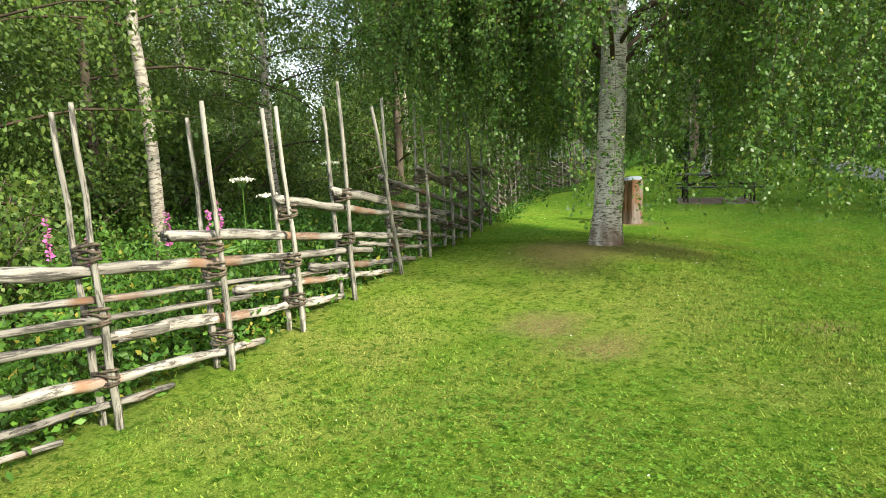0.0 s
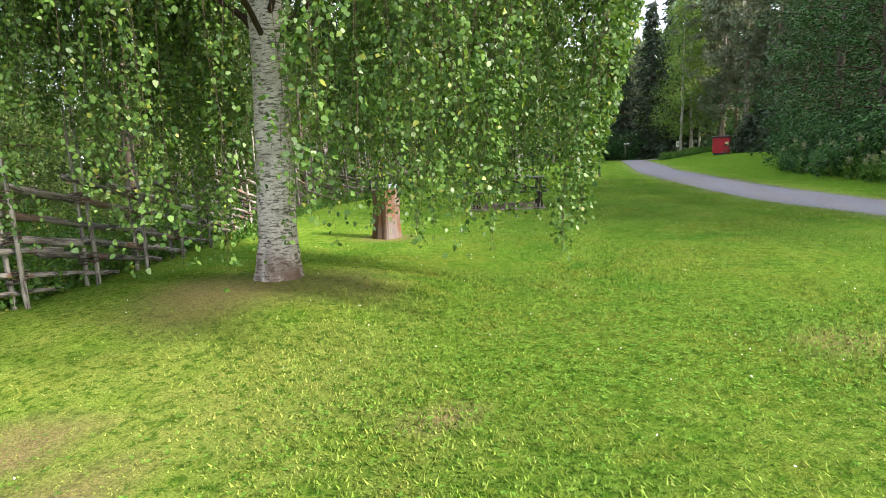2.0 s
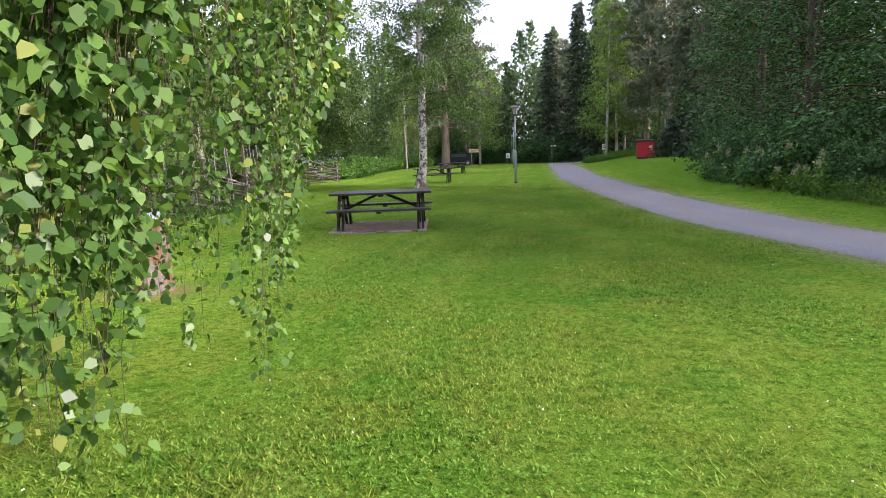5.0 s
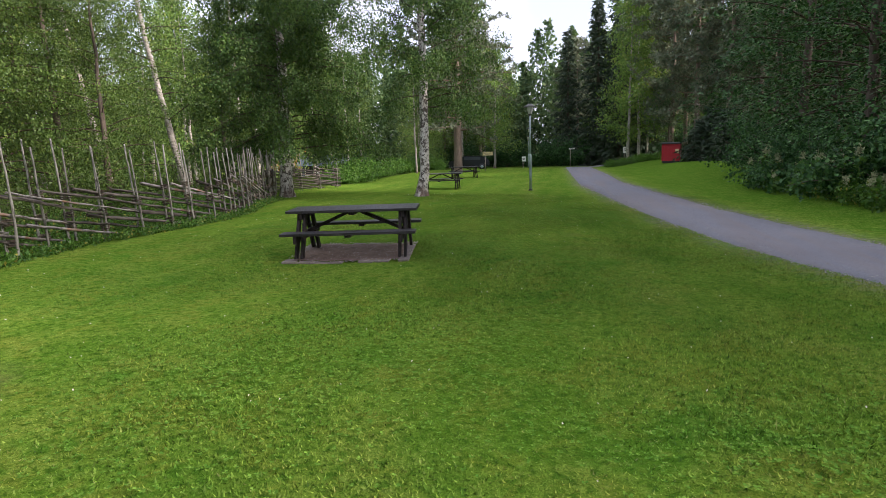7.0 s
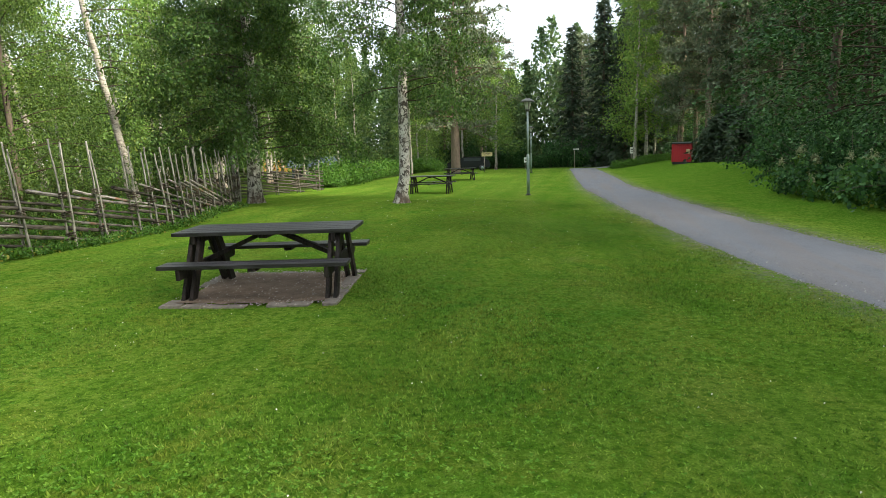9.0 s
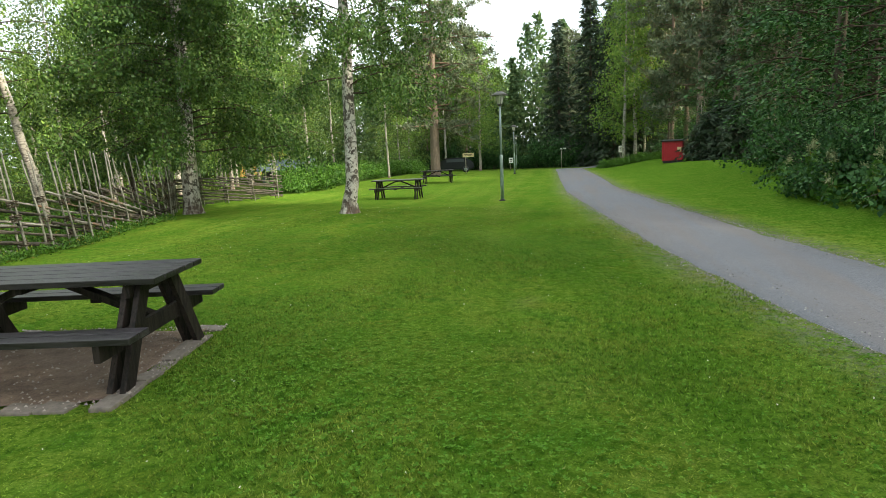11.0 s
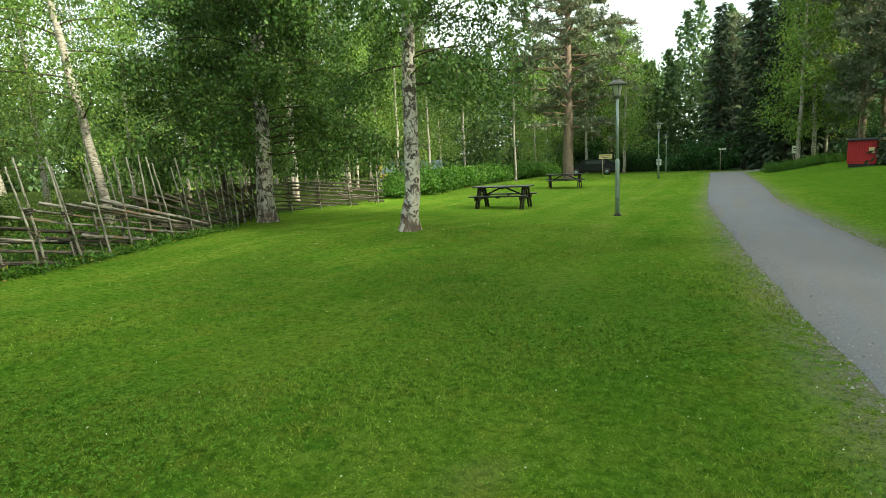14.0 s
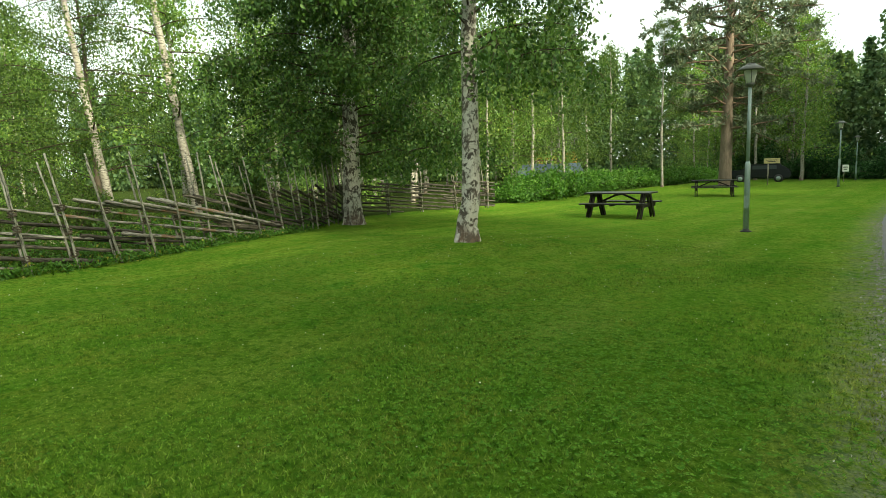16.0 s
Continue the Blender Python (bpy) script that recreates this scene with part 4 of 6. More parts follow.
def pine_meshes(seed, H, r0, low, reach, limbs=46):
    rng = np.random.default_rng(seed)
    hs = np.linspace(-0.1, H, 10)
    trunk = [tube(np.stack([0.012 * hs, 0.05 * np.sin(hs * 0.4), hs], -1), r0 * (1 - np.linspace(0, 0.88, 10)), 14)]
    sticks, P, A = [], [], []
    for i in range(limbs):
        u = i / limbs
        h = low + (H - low) * u
        L = reach * (0.45 + 0.75 * math.sin(math.pi * min(1, 0.22 + 0.78 * u))) * rng.uniform(0.6, 1.1)
        pts = limb_points(rng, (0.012 * h, 0, h), i * 2.4 + rng.normal(0, 0.4), rng.uniform(-0.15, 0.35), L, 7, 0.1, 0.14)
        trunk.append(tube(pts, np.linspace(0.05, 0.012, 7) * r0 / 0.3, 5))
        for _ in range(11):
            k = rng.uniform(1.4, 6)
            o = np.array([np.interp(k, np.arange(7), pts[:, q]) for q in range(3)])
            tw = limb_points(rng, o, rng.uniform(0, math.tau), rng.uniform(-0.2, 0.6), rng.uniform(0.4, 1.0), 4, 0.0, 0.2)
            sticks.append(tube(tw, np.linspace(0.012, 0.004, 4), 3))
            n = 32
            f = rng.uniform(0.3, 3, n)
            p = np.stack([np.interp(f, np.arange(4), tw[:, q]) for q in range(3)], -1)
            P.append(p + rng.normal(0, 0.05, p.shape))
            ax = rng.normal(0, 1, p.shape)
            ax[:, 2] += 0.35
            A.append(ax)
    P, A = np.concatenate(P), np.concatenate(A)
    return trunk[0], merge(trunk[1:] + sticks), leaf_cloud(P, A, 0.27, rng, False, 0.17)


def shrub_meshes(seed, H, R, leaves, leaf):
    """A bushy plant with several stems and an uneven outline."""
    rng = np.random.default_rng(seed)
    stems, tips, P, A = [], [], [], []
    for i in range(16):
        pts = limb_points(rng, rng.normal(0, 0.12 * R, 3) * (1, 1, 0), i * 2.4, rng.uniform(0.5, 1.45), H * rng.uniform(0.75, 1.15), 6, 0.35, 0.12)
        stems.append(tube(pts, np.linspace(0.018, 0.005, 6), 4))
        for _ in range(9):
            k = rng.uniform(0.8, 5)
            o = np.array([np.interp(k, np.arange(6), pts[:, q]) for q in range(3)])
            tw = limb_points(rng, o, rng.uniform(0, math.tau), rng.uniform(-0.4, 0.7), R * rng.uniform(0.25, 0.55), 5, 0.5, 0.15)
            tips.append(tube(tw, np.linspace(0.006, 0.002, 5), 3))
            n = leaves // 144
            f = rng.uniform(0.1, 4, n)
            p = np.stack([np.interp(f, np.arange(5), tw[:, q]) for q in range(3)], -1)
            P.append(p + rng.normal(0, leaf * 1.2, p.shape))
            ax = rng.normal(0, 0.8, p.shape)
            ax[:, 2] -= 0.2
            A.append(ax)
    P, A = np.concatenate(P), np.concatenate(A)
    P[:, 2] = np.abs(P[:, 2]) + 0.01
    return merge(stems), merge(tips[::3]), leaf_cloud(P, A, leaf, rng)


# ---- things ----
def picnic_table(m, label, group="picnic tables"):
    """A-frame table with fixed benches; its long side runs along x."""
    root = empty("picnic_table", m, label, "picnic table", group)
    for i, y in enumerate((-0.318, -0.159, 0.0, 0.159, 0.318)):
        part("tabletop_plank", box(bmesh.new(), (2.0, 0.148, 0.042), Matrix.Translation((0, y, 0.735)), 0.006), M["table_wood"], root)
    for s in (-1, 1):
        for y in (0.60, 0.735):
            part("seat_plank", box(bmesh.new(), (2.0, 0.125, 0.042), Matrix.Translation((0, s * y, 0.44)), 0.006), M["table_wood"], root)
    for sx in (-1, 1):
        x = sx * 0.78
        for sy in (-1, 1):
            for dx in (-0.044, 0.044):
                part("leg", beam(bmesh.new(), (x + dx, sy * 0.20, 0.714), (x + dx, sy * 0.60, 0.0), 0.04, 0.12), M["leg_wood"], root)
        part("seat_beam", beam(bmesh.new(), (x, -0.79, 0.365), (x, 0.79, 0.365), 0.044, 0.12), M["leg_wood"], root)
        part("top_beam", beam(bmesh.new(), (x, -0.36, 0.665), (x, 0.36, 0.665), 0.044, 0.095), M["leg_wood"], root)
        part("brace", beam(bmesh.new(), (x - sx * 0.02, 0, 0.40), (sx * 0.10, 0, 0.69), 0.09, 0.05), M["leg_wood"], root)
    part("middle_batten", beam(bmesh.new(), (0, -0.34, 0.69), (0, 0.34, 0.69), 0.09, 0.045), M["leg_wood"], root)
    for s in (-1, 1):
        part("seat_batten", beam(bmesh.new(), (0, s * 0.55, 0.40), (0, s * 0.78, 0.40), 0.09, 0.035), M["leg_wood"], root)
    return root


def table_pad():
    """Trodden earth under the table, edged with concrete paving."""
    root = empty("table_pad", Matrix.Translation((-0.93, 0.56, gz(-0.98, 0.52))) @ Matrix.Rotation(radians(10), 4, "Z") @ Matrix.Diagonal((0.92, 0.94, 1, 1)),
                 "trodden earth pad edged with pale concrete slabs under the table", "paving")
    m = Mat("trodden_earth", rough=0.95)
    n = m.noise(5, 6, rough=0.7)
    f = m.noise(60, 4, rough=0.7)
    c = m.ramp(n, [(0.3, (0.12, 0.085, 0.062)), (0.7, (0.27, 0.20, 0.155))])
    m.colour(m.mix(m.ramp(f, [(0.35, 0.5), (0.65, 0.0)]), c, (0.05, 0.035, 0.026)))
    m.bump(f, 0.7, 0.012)
    bm = bmesh.new()
    bmesh.ops.create_grid(bm, x_segments=20, y_segments=20, size=1.0)
    rng = random.Random(5)
    for v in bm.verts:
        v.co = Vector((v.co.x * 0.88, v.co.y * 0.88, 0.020 + rng.uniform(-0.008, 0.006) + gz(-0.98 + v.co.x, 0.52 + v.co.y) - gz(-0.98, 0.52)))
    part("earth", bm, m.m, root)
    slab = None
    for side in range(4):
        for k in range(8):
            u = -0.90 + 0.246 * k
            x, y = ((u, -0.93), (0.93, u), (-u, 0.93), (-0.93, -u))[side]
            z = -0.002 + gz(-0.98 + x, 0.52 + y) - gz(-0.98, 0.52) + rng.uniform(-0.022, 0.002)
            if slab is None:
                slab = part("edging_slab", box(bmesh.new(), (0.236, 0.16, 0.06), bevel=0.012), M["concrete"], root).data
                ob = root.children[-1]
            else:
                ob = part("edging_slab", slab, None, root)
            if rng.random() < 0.2:
                z -= 0.03
            ob.matrix_basis = pose(x, y, z, rng.uniform(-4, 4), rng.uniform(-4, 4), side * 90 + rng.uniform(-5, 5))


def pad_gravel():
    """Loose stones and crumbs on the trodden pad."""
    pb = np.random.default_rng(15)
    k = 2200
    u, v = pb.uniform(-0.94, 0.94, k), pb.uniform(-0.94, 0.94, k)
    edge = np.maximum(np.abs(u), np.abs(v))
    ok = pb.random(k) < 0.15 + 0.85 * edge ** 4
    u, v = u[ok], v[ok]
    k = len(u)
    a = radians(10)
    x, y = -0.93 + u * math.cos(a) - v * math.sin(a), 0.56 + u * math.sin(a) + v * math.cos(a)
    P = np.stack([x, y, ground_z(x, y) + 0.026], -1)
    dirs = np.array([[1, 0, -0.3], [-0.3, 0.9, -0.3], [-0.6, -0.8, -0.3], [0.1, 0.1, 0.75]])
    r = pb.uniform(0.004, 0.014, (k, 1, 1))
    V = (P[:, None] + dirs[None] * r * pb.uniform(0.7, 1.3, (k, 4, 3))).reshape(-1, 3)
    F = (np.array([[0, 1, 3], [1, 2, 3], [2, 0, 3]])[None] + 4 * np.arange(k)[:, None, None]).reshape(-1, 3)
    tagged(part("gravel", np_mesh("gravel", [(V, F, 0)], [M["pad_stone"]])), "pale loose gravel scattered on the earth pad", "gravel", kind="stuff")


def street_lamp(x, y, label, h=3.42):
    root = empty("street_lamp", Matrix.Translation((x, y, gz(x, y))), label, "street lamp", "park lamps")
    part("collar", lathe(bmesh.new(), [(0.11, 0.0), (0.11, 0.02), (0.065, 0.03), (0.062, 0.06)]), M["dark"], root)
    part("lower_pole", lathe(bmesh.new(), [(0.056, 0.0), (0.054, 1.4), (0.038, 1.46)]), M["galv"], root)
    part("upper_pole", lathe(bmesh.new(), [(0.036, 1.4), (0.034, h - 0.42)]), M["galv"], root)
    part("door_plate", box(bmesh.new(), (0.07, 0.02, 0.26), Matrix.Translation((0, -0.052, 0.62)), 0.004), M["galv"], root)
    head = part("lantern", lathe(bmesh.new(), [(0.05, h - 0.46), (0.075, h - 0.42), (0.085, h - 0.39), (0.06, h - 0.38)]), M["lamp_cap"], root)
    part("globe", lathe(bmesh.new(), [(0.075, h - 0.385), (0.125, h - 0.16), (0.12, h - 0.13)]), M["lamp_glass"], head)
    part("cap", lathe(bmesh.new(), [(0.26, h - 0.135), (0.265, h - 0.115), (0.13, h - 0.035), (0.10, h - 0.03), (0.09, h), (0.02, h + 0.005)], 28), M["lamp_cap"], head)
    for k in range(4):
        a = k * math.pi / 2 + 0.4
        part("stay", beam(bmesh.new(), (0.085 * math.cos(a), 0.085 * math.sin(a), h - 0.39), (0.13 * math.cos(a), 0.13 * math.sin(a), h - 0.125), 0.012, 0.012, 0.001), M["lamp_cap"], head)
    return root


def log_bin():
    """A hollow log that serves as a litter bin, with a pale sheet lid."""
    x, y = -1.78, -5.68
    root = empty("litter_bin", Matrix.Translation((x, y, gz(x, y) - 0.02)) @ Matrix.Rotation(radians(20), 4, "Z"),
                 "hollow reddish-brown log used as litter bin on the lawn", "litter bin")
    bm = bmesh.new()
    sides, rng = 40, random.Random(9)
    ring = lambda r, z, tilt: [bm.verts.new(((r + 0.022 * math.sin(3 * a) + 0.012 * math.sin(8 * a + 1) + rng.uniform(-0.004, 0.004)) * math.cos(a) + 0.03 * z,
                                             (r + 0.022 * math.sin(3 * a) + 0.012 * math.sin(8 * a + 1)) * math.sin(a), z + tilt * math.cos(a + 1.2)))
                              for a in (i * math.tau / sides for i in range(sides))]
    rings = [ring(r, z, t) for r, z, t in ((0.235, 0, 0), (0.22, 0.1, 0), (0.205, 0.35, 0), (0.20, 0.62, 0.01), (0.20, 0.79, 0.025), (0.165, 0.795, 0.025), (0.16, 0.3, 0))]
    for lo, hi in zip(rings, rings[1:]):
        for i in range(sides):
            bm.faces.new((lo[i], lo[(i + 1) % sides], hi[(i + 1) % sides], hi[i]))
    bm.faces.new(rings[-1])
    part("log", bm, M["stump"], root)
    lid = lathe(bmesh.new(), [(0.155, 0.0), (0.17, 0.01), (0.165, 0.03), (0.03, 0.055)], 24)
    part("lid", lid, M["lid"], root, "pale dented sheet lid", pose(0.05, 0.02, 0.81, 8, -5, 0))


def round_pole(seed, length, r, taper=0.6, sides=7, n=9):
    """A crooked pole along +x."""
    rng = np.random.default_rng(seed)
    s = np.linspace(0, length, n)
    w = np.cumsum(rng.normal(0, 0.0065, (n, 2)), 0)
    w -= np.outer(np.linspace(0, 1, n), w[-1])
    P = np.stack([s, w[:, 0], w[:, 1]], -1)
    R = r * np.linspace(1, taper, n) * rng.uniform(0.9, 1.1, n)
    P = np.concatenate([P[:1] + [[0.001, 0, 0]], P, P[-1:] - [[0.001, 0, 0]]])
    R = np.concatenate([[0.002], R, [0.002]])
    return tube(P, R, sides)


def split_rail(seed, length, r):
    """A cleft rail along +x: flat on its split side."""
    V, F = round_pole(seed, length, r, 0.75, 8, 19)
    V = V.copy()
    V[:, 1] = np.where(V[:, 1] > 0.25 * r, 0.25 * r + 0.15 * (V[:, 1] - 0.25 * r), V[:, 1])
    rng = np.random.default_rng(seed + 5)
    mid = slice(8, len(V) - 8)
    V[mid, 1:] *= rng.uniform(0.78, 1.18, (len(V) - 16, 1))
    V[:8, 0] += rng.uniform(0, 0.10, 8)
    V[8:16, 0] += rng.uniform(0, 0.06, 8)
    return V, F


def roundpole_fence(name, ys, xs, label, seed, tilt, step, slope_rails, posts_y):
    """Pairs of leaning poles with slanting rails laid between them and withes that hold them."""
    rng = np.random.default_rng(seed)
    d = np.concatenate([[0], np.cumsum(np.hypot(np.diff(xs), np.diff(ys)))])
    root = empty(name, Matrix.Translation((xs[0], ys[0], gz(xs[0], ys[0]))), label, "fence")
    o = Vector(root.matrix_basis.translation)
    stations = [float(v) for v in np.interp(posts_y, ys, d)]
    posts = [np_mesh("post", [(*round_pole(seed + k, 1.95, 0.0235, 0.62), 0)], [M["pole_wood"]], True) for k in range(5)]
    rails = [np_mesh("rail", [(*split_rail(seed + 20 + k, 3.6, 0.041 if k % 3 else 0.030), 0)], [M["fence_wood"]], False) for k in range(8)]
    # darker rails for the stretch under the trees
    old_shaded_rails = [np_mesh("rail", [(*split_rail(seed + 40 + k, 3.6, 0.044 if k % 3 else 0.034), 0)], [M["old_shaded_fence_wood"]], False) for k in range(5)]
    a = np.linspace(0, math.tau * 4, 56)
    hv, hf = tube(np.stack([0.036 * np.cos(a), 0.098 * np.sin(a), 0.0042 * a - 0.05 + 0.012 * np.sin(a * 1.7)], -1), 0.0095 + 0.002 * np.sin(a * 5), 5)
    tie = np_mesh("withe", [(hv, hf, 0)], [M["tie"]], True)

    def spot(s):
        return float(np.interp(s, d, xs)), float(np.interp(s, d, ys))
    for s in stations:
        x, y = spot(s)
        x2, y2 = spot(s + 0.1)
        head = math.atan2(y2 - y, x2 - x)
        nx, ny = -math.sin(head), math.cos(head)
        lean = math.radians(tilt(y))
        for side in (-1, 1):
            px, py = x + nx * 0.065 * side, y + ny * 0.065 * side
            back = lean + rng.normal(0, 0.02) + (0.28 if side < 0 and -12.3 < y < -11.6 else 0)
            up = Vector((-math.cos(head) * math.sin(back) + rng.normal(0, 0.014), -math.sin(head) * math.sin(back) + rng.normal(0, 0.014), math.cos(back)))
            ob = part("post", posts[int(rng.integers(5))], None, root)
            ob.matrix_basis = Matrix.Translation(Vector((px, py, gz(x, y) - 0.12)) - o) @ up.to_track_quat("X", "Z").to_matrix().to_4x4() @ Matrix.Diagonal((rng.uniform(0.90, 1.04), 1, 1, 1))
        for hgt in (0.26, 0.6, 0.92):
            if rng.random() < 0.85:
                ob = part("withe", tie, None, root)
                k = hgt + rng.normal(0, 0.04)
                ob.matrix_basis = Matrix.Translation(Vector((x - math.cos(head) * math.tan(lean) * k, y - math.sin(head) * math.tan(lean) * k, gz(x, y) + k)) - o) @ Matrix.Rotation(head, 4, "Z")
    count = int(d[-1] / step) + 5
    whole = [float(v) for v in range(-8, count)]
    between = [v + 0.5 for v in whole if 6.0 < spot(max(v * step, 0))[1] < 15.05]
    for i in whole + between:
        drop = slope_rails(spot(max(i * step, 0))[1])
        for half in range(int(1.0 / (3 * drop)) + 1):
            s0 = i * step - 0.3 + rng.normal(0, 0.08) + half * 3.0
            top = 1.02 + rng.normal(0, 0.03) - half * 3.0 * drop
            L = 3.4
            if s0 < -0.4:
                top -= (-0.4 - s0) * drop
                L -= -0.4 - s0
                s0 = -0.4
            L = min(L, d[-1] - s0 + 0.25)
            zend = top - L * drop
            if zend < 0.06:
                L = (top - 0.06) / drop
            if L < 0.7 or top < 0.12:
                continue
            xa, ya = spot(max(s0, 0))
            xb, yb = spot(min(s0 + L, d[-1]))
            if s0 < 0:
                xq, yq = spot(0.5)
                xa, ya = xa + (xa - xq) * -s0 / 0.5, ya + (ya - yq) * -s0 / 0.5
            thin = float(np.interp(ya, (-9, 0), (0.88, 0.76)))
            A = Vector((xa, ya, gz(xa, ya) + top))
            B = Vector((xb, yb, gz(xb, yb) + top - L * drop))
            pick = int(rng.integers(8))
            ob = part("rail", old_shaded_rails[pick % 5] if ya > -6 and (ya > 8 or pick % 2) else rails[pick], None, root)
            ob.matrix_basis = Matrix.Translation(A - o) @ (B - A).to_track_quat("X", "Z").to_matrix().to_4x4() @ Matrix.Diagonal(((B - A).length / 3.6, thin * rng.uniform(0.85, 1.2), thin * rng.uniform(0.85, 1.2), 1))


def red_cabinet():
    x, y = 9.75, 38.9
    root = empty("red_shed", Matrix.Translation((x, y, gz(x, y) - 0.02)) @ Matrix.Rotation(radians(-14), 4, "Z"), "small red painted board hut with dark roof on the bank", "hut")
    part("plinth", box(bmesh.new(), (1.16, 1.1, 0.16), Matrix.Translation((0, 0, 0.08)), 0.01), M["dark"], root)
    w, h = 1.2, 1.22
    for k in range(9):
        part("board", box(bmesh.new(), (w / 9 - 0.008, 0.03, h), Matrix.Translation((-w / 2 + (k + 0.5) * w / 9, -0.56, 0.16 + h / 2)), 0.004), M["red"], root)
    for k in range(8):
        part("board", box(bmesh.new(), (0.03, 1.1 / 8 - 0.008, h), Matrix.Translation((-w / 2 - 0.016, -0.55 + (k + 0.5) * 1.1 / 8, 0.16 + h / 2)), 0.004), M["red"], root)
    part("back_wall", box(bmesh.new(), (w, 0.03, h), Matrix.Translation((0, 0.56, 0.16 + h / 2)), 0.004), M["red"], root)
    part("side_wall", box(bmesh.new(), (0.03, 1.1, h), Matrix.Translation((w / 2 + 0.016, 0, 0.16 + h / 2)), 0.004), M["red"], root)
    part("roof", box(bmesh.new(), (1.36, 1.36, 0.06), Matrix.Translation((0, 0, 1.42)) @ Matrix.Rotation(radians(3), 4, "X"), 0.01), M["dark"], root)
    part("notice", box(bmesh.new(), (0.24, 0.015, 0.3), Matrix.Translation((0.42, -0.585, 0.85)), 0.003), M["sign_yellow"], root, "small yellow notice plate")


def sign_post(x, y, h, w, bh, mat_name, label):
    root = empty("sign", Matrix.Translation((x, y, gz(x, y))), label, "sign")
    part("post", lathe(bmesh.new(), [(0.035, -0.1), (0.035, h)], 10), M["post_wood"], root)
    part("board", box(bmesh.new(), (w, 0.03, bh), Matrix.Translation((w * 0.25, -0.045, h - bh / 2)), 0.006), M[mat_name], root)
    for k in range(2):
        part("text_bar", box(bmesh.new(), (w * (0.7 - 0.2 * k), 0.006, bh * 0.12), Matrix.Translation((w * 0.22, -0.063, h - bh * (0.35 + 0.3 * k)))), M["dark"], root)


def far_house(x, y, w, d, h, wall, roof, label, turn=0):
    """A cottage among the trees, with windows and a pitched roof."""
    root = empty("house", Matrix.Translation((x, y, gz(x, y))) @ Matrix.Rotation(radians(turn), 4, "Z"), label, "house")
    part("wall", box(bmesh.new(), (w, d, h), Matrix.Translation((0, 0, h / 2)), 0.01), M[wall], root)
    bm = bmesh.new()
    pts = [(-w / 2 - 0.4, -d / 2 - 0.4, h - 0.1), (w / 2 + 0.4, -d / 2 - 0.4, h - 0.1), (w / 2 + 0.4, d / 2 + 0.4, h - 0.1), (-w / 2 - 0.4, d / 2 + 0.4, h - 0.1), (-w / 2 - 0.4, 0, h + d * 0.35), (w / 2 + 0.4, 0, h + d * 0.35)]
    v = [bm.verts.new(p) for p in pts]
    for f in ((0, 1, 5, 4), (2, 3, 4, 5), (0, 4, 3), (1, 2, 5), (0, 3, 2, 1)):
        bm.faces.new([v[k] for k in f])
    part("roof", bm, M[roof], root)
    for k in range(3):
        wx = (k - 1) * w * 0.3
        win = part("window", box(bmesh.new(), (0.9, 0.06, 1.0), Matrix.Translation((wx, -d / 2 - 0.03, h * 0.55)), 0.01), M["sign_white"], root)
        part("pane", box(bmesh.new(), (0.7, 0.02, 0.8), Matrix.Translation((wx, -d / 2 - 0.065, h * 0.55))), M["dark"], win)


def parked_car(x, y, turn):
    """A dark estate car half hidden behind the pine."""
    root = empty("car", Matrix.Translation((x, y, gz(x, y))) @ Matrix.Rotation(radians(turn), 4, "Z"), "dark parked car behind the pine trunk", "car")
    bm = bmesh.new()
    prof = [(-2.2, 0.35), (-2.25, 0.75), (-2.1, 0.95), (-1.3, 1.02), (-0.6, 1.45), (1.3, 1.47), (2.1, 1.0), (2.2, 0.6), (2.15, 0.35)]
    L = [bm.verts.new((a, -0.85, b)) for a, b in prof]
    Rr = [bm.verts.new((a, 0.85, b)) for a, b in prof]
    bm.faces.new(L)
    bm.faces.new(Rr[::-1])
    for i in range(len(prof)):
        j = (i + 1) % len(prof)
        bm.faces.new((L[j], L[i], Rr[i], Rr[j]))
    bmesh.ops.recalc_face_normals(bm, faces=bm.faces)
    bmesh.ops.bevel(bm, geom=list(bm.edges), offset=0.07, segments=2, affect="EDGES")
    part("body", bm, M["car_paint"], root)
    part("side_window", box(bmesh.new(), (1.7, 0.02, 0.3), Matrix.Translation((0.35, -0.86, 1.2)), 0.006), M["car_glass"], root)
    for sx in (-1.35, 1.35):
        for sy in (-0.8, 0.8):
            wh = part("wheel", lathe(bmesh.new(), [(0.3, -0.1), (0.32, -0.06), (0.32, 0.06), (0.3, 0.1)], 20), M["dark"], root, m=pose(sx, sy, 0.32, 90, 0, 0))
            part("rim", lathe(bmesh.new(), [(0.19, -0.108), (0.17, 0.108)], 16), M["galv"], wh)


# dark old wood, with the shade of the trees put into its colour
M["old_shaded_fence_wood"] = wood("old_shaded_wood", (0.045, 0.038, 0.032), (0.16, 0.14, 0.12), 0.9, 0, 0.4)
M["pole_wood"] = wood("pole_wood", (0.16, 0.15, 0.13), (0.42, 0.40, 0.36), 0.85, 0, 0.25)
M["car_paint"] = plain("car_paint", (0.02, 0.022, 0.028), 0.25, 0.2, 0.1)
M["car_glass"] = plain("car_glass", (0.05, 0.06, 0.07), 0.08)

# ---- the setting ----
ground()
gravel_path()
lawn_blades()

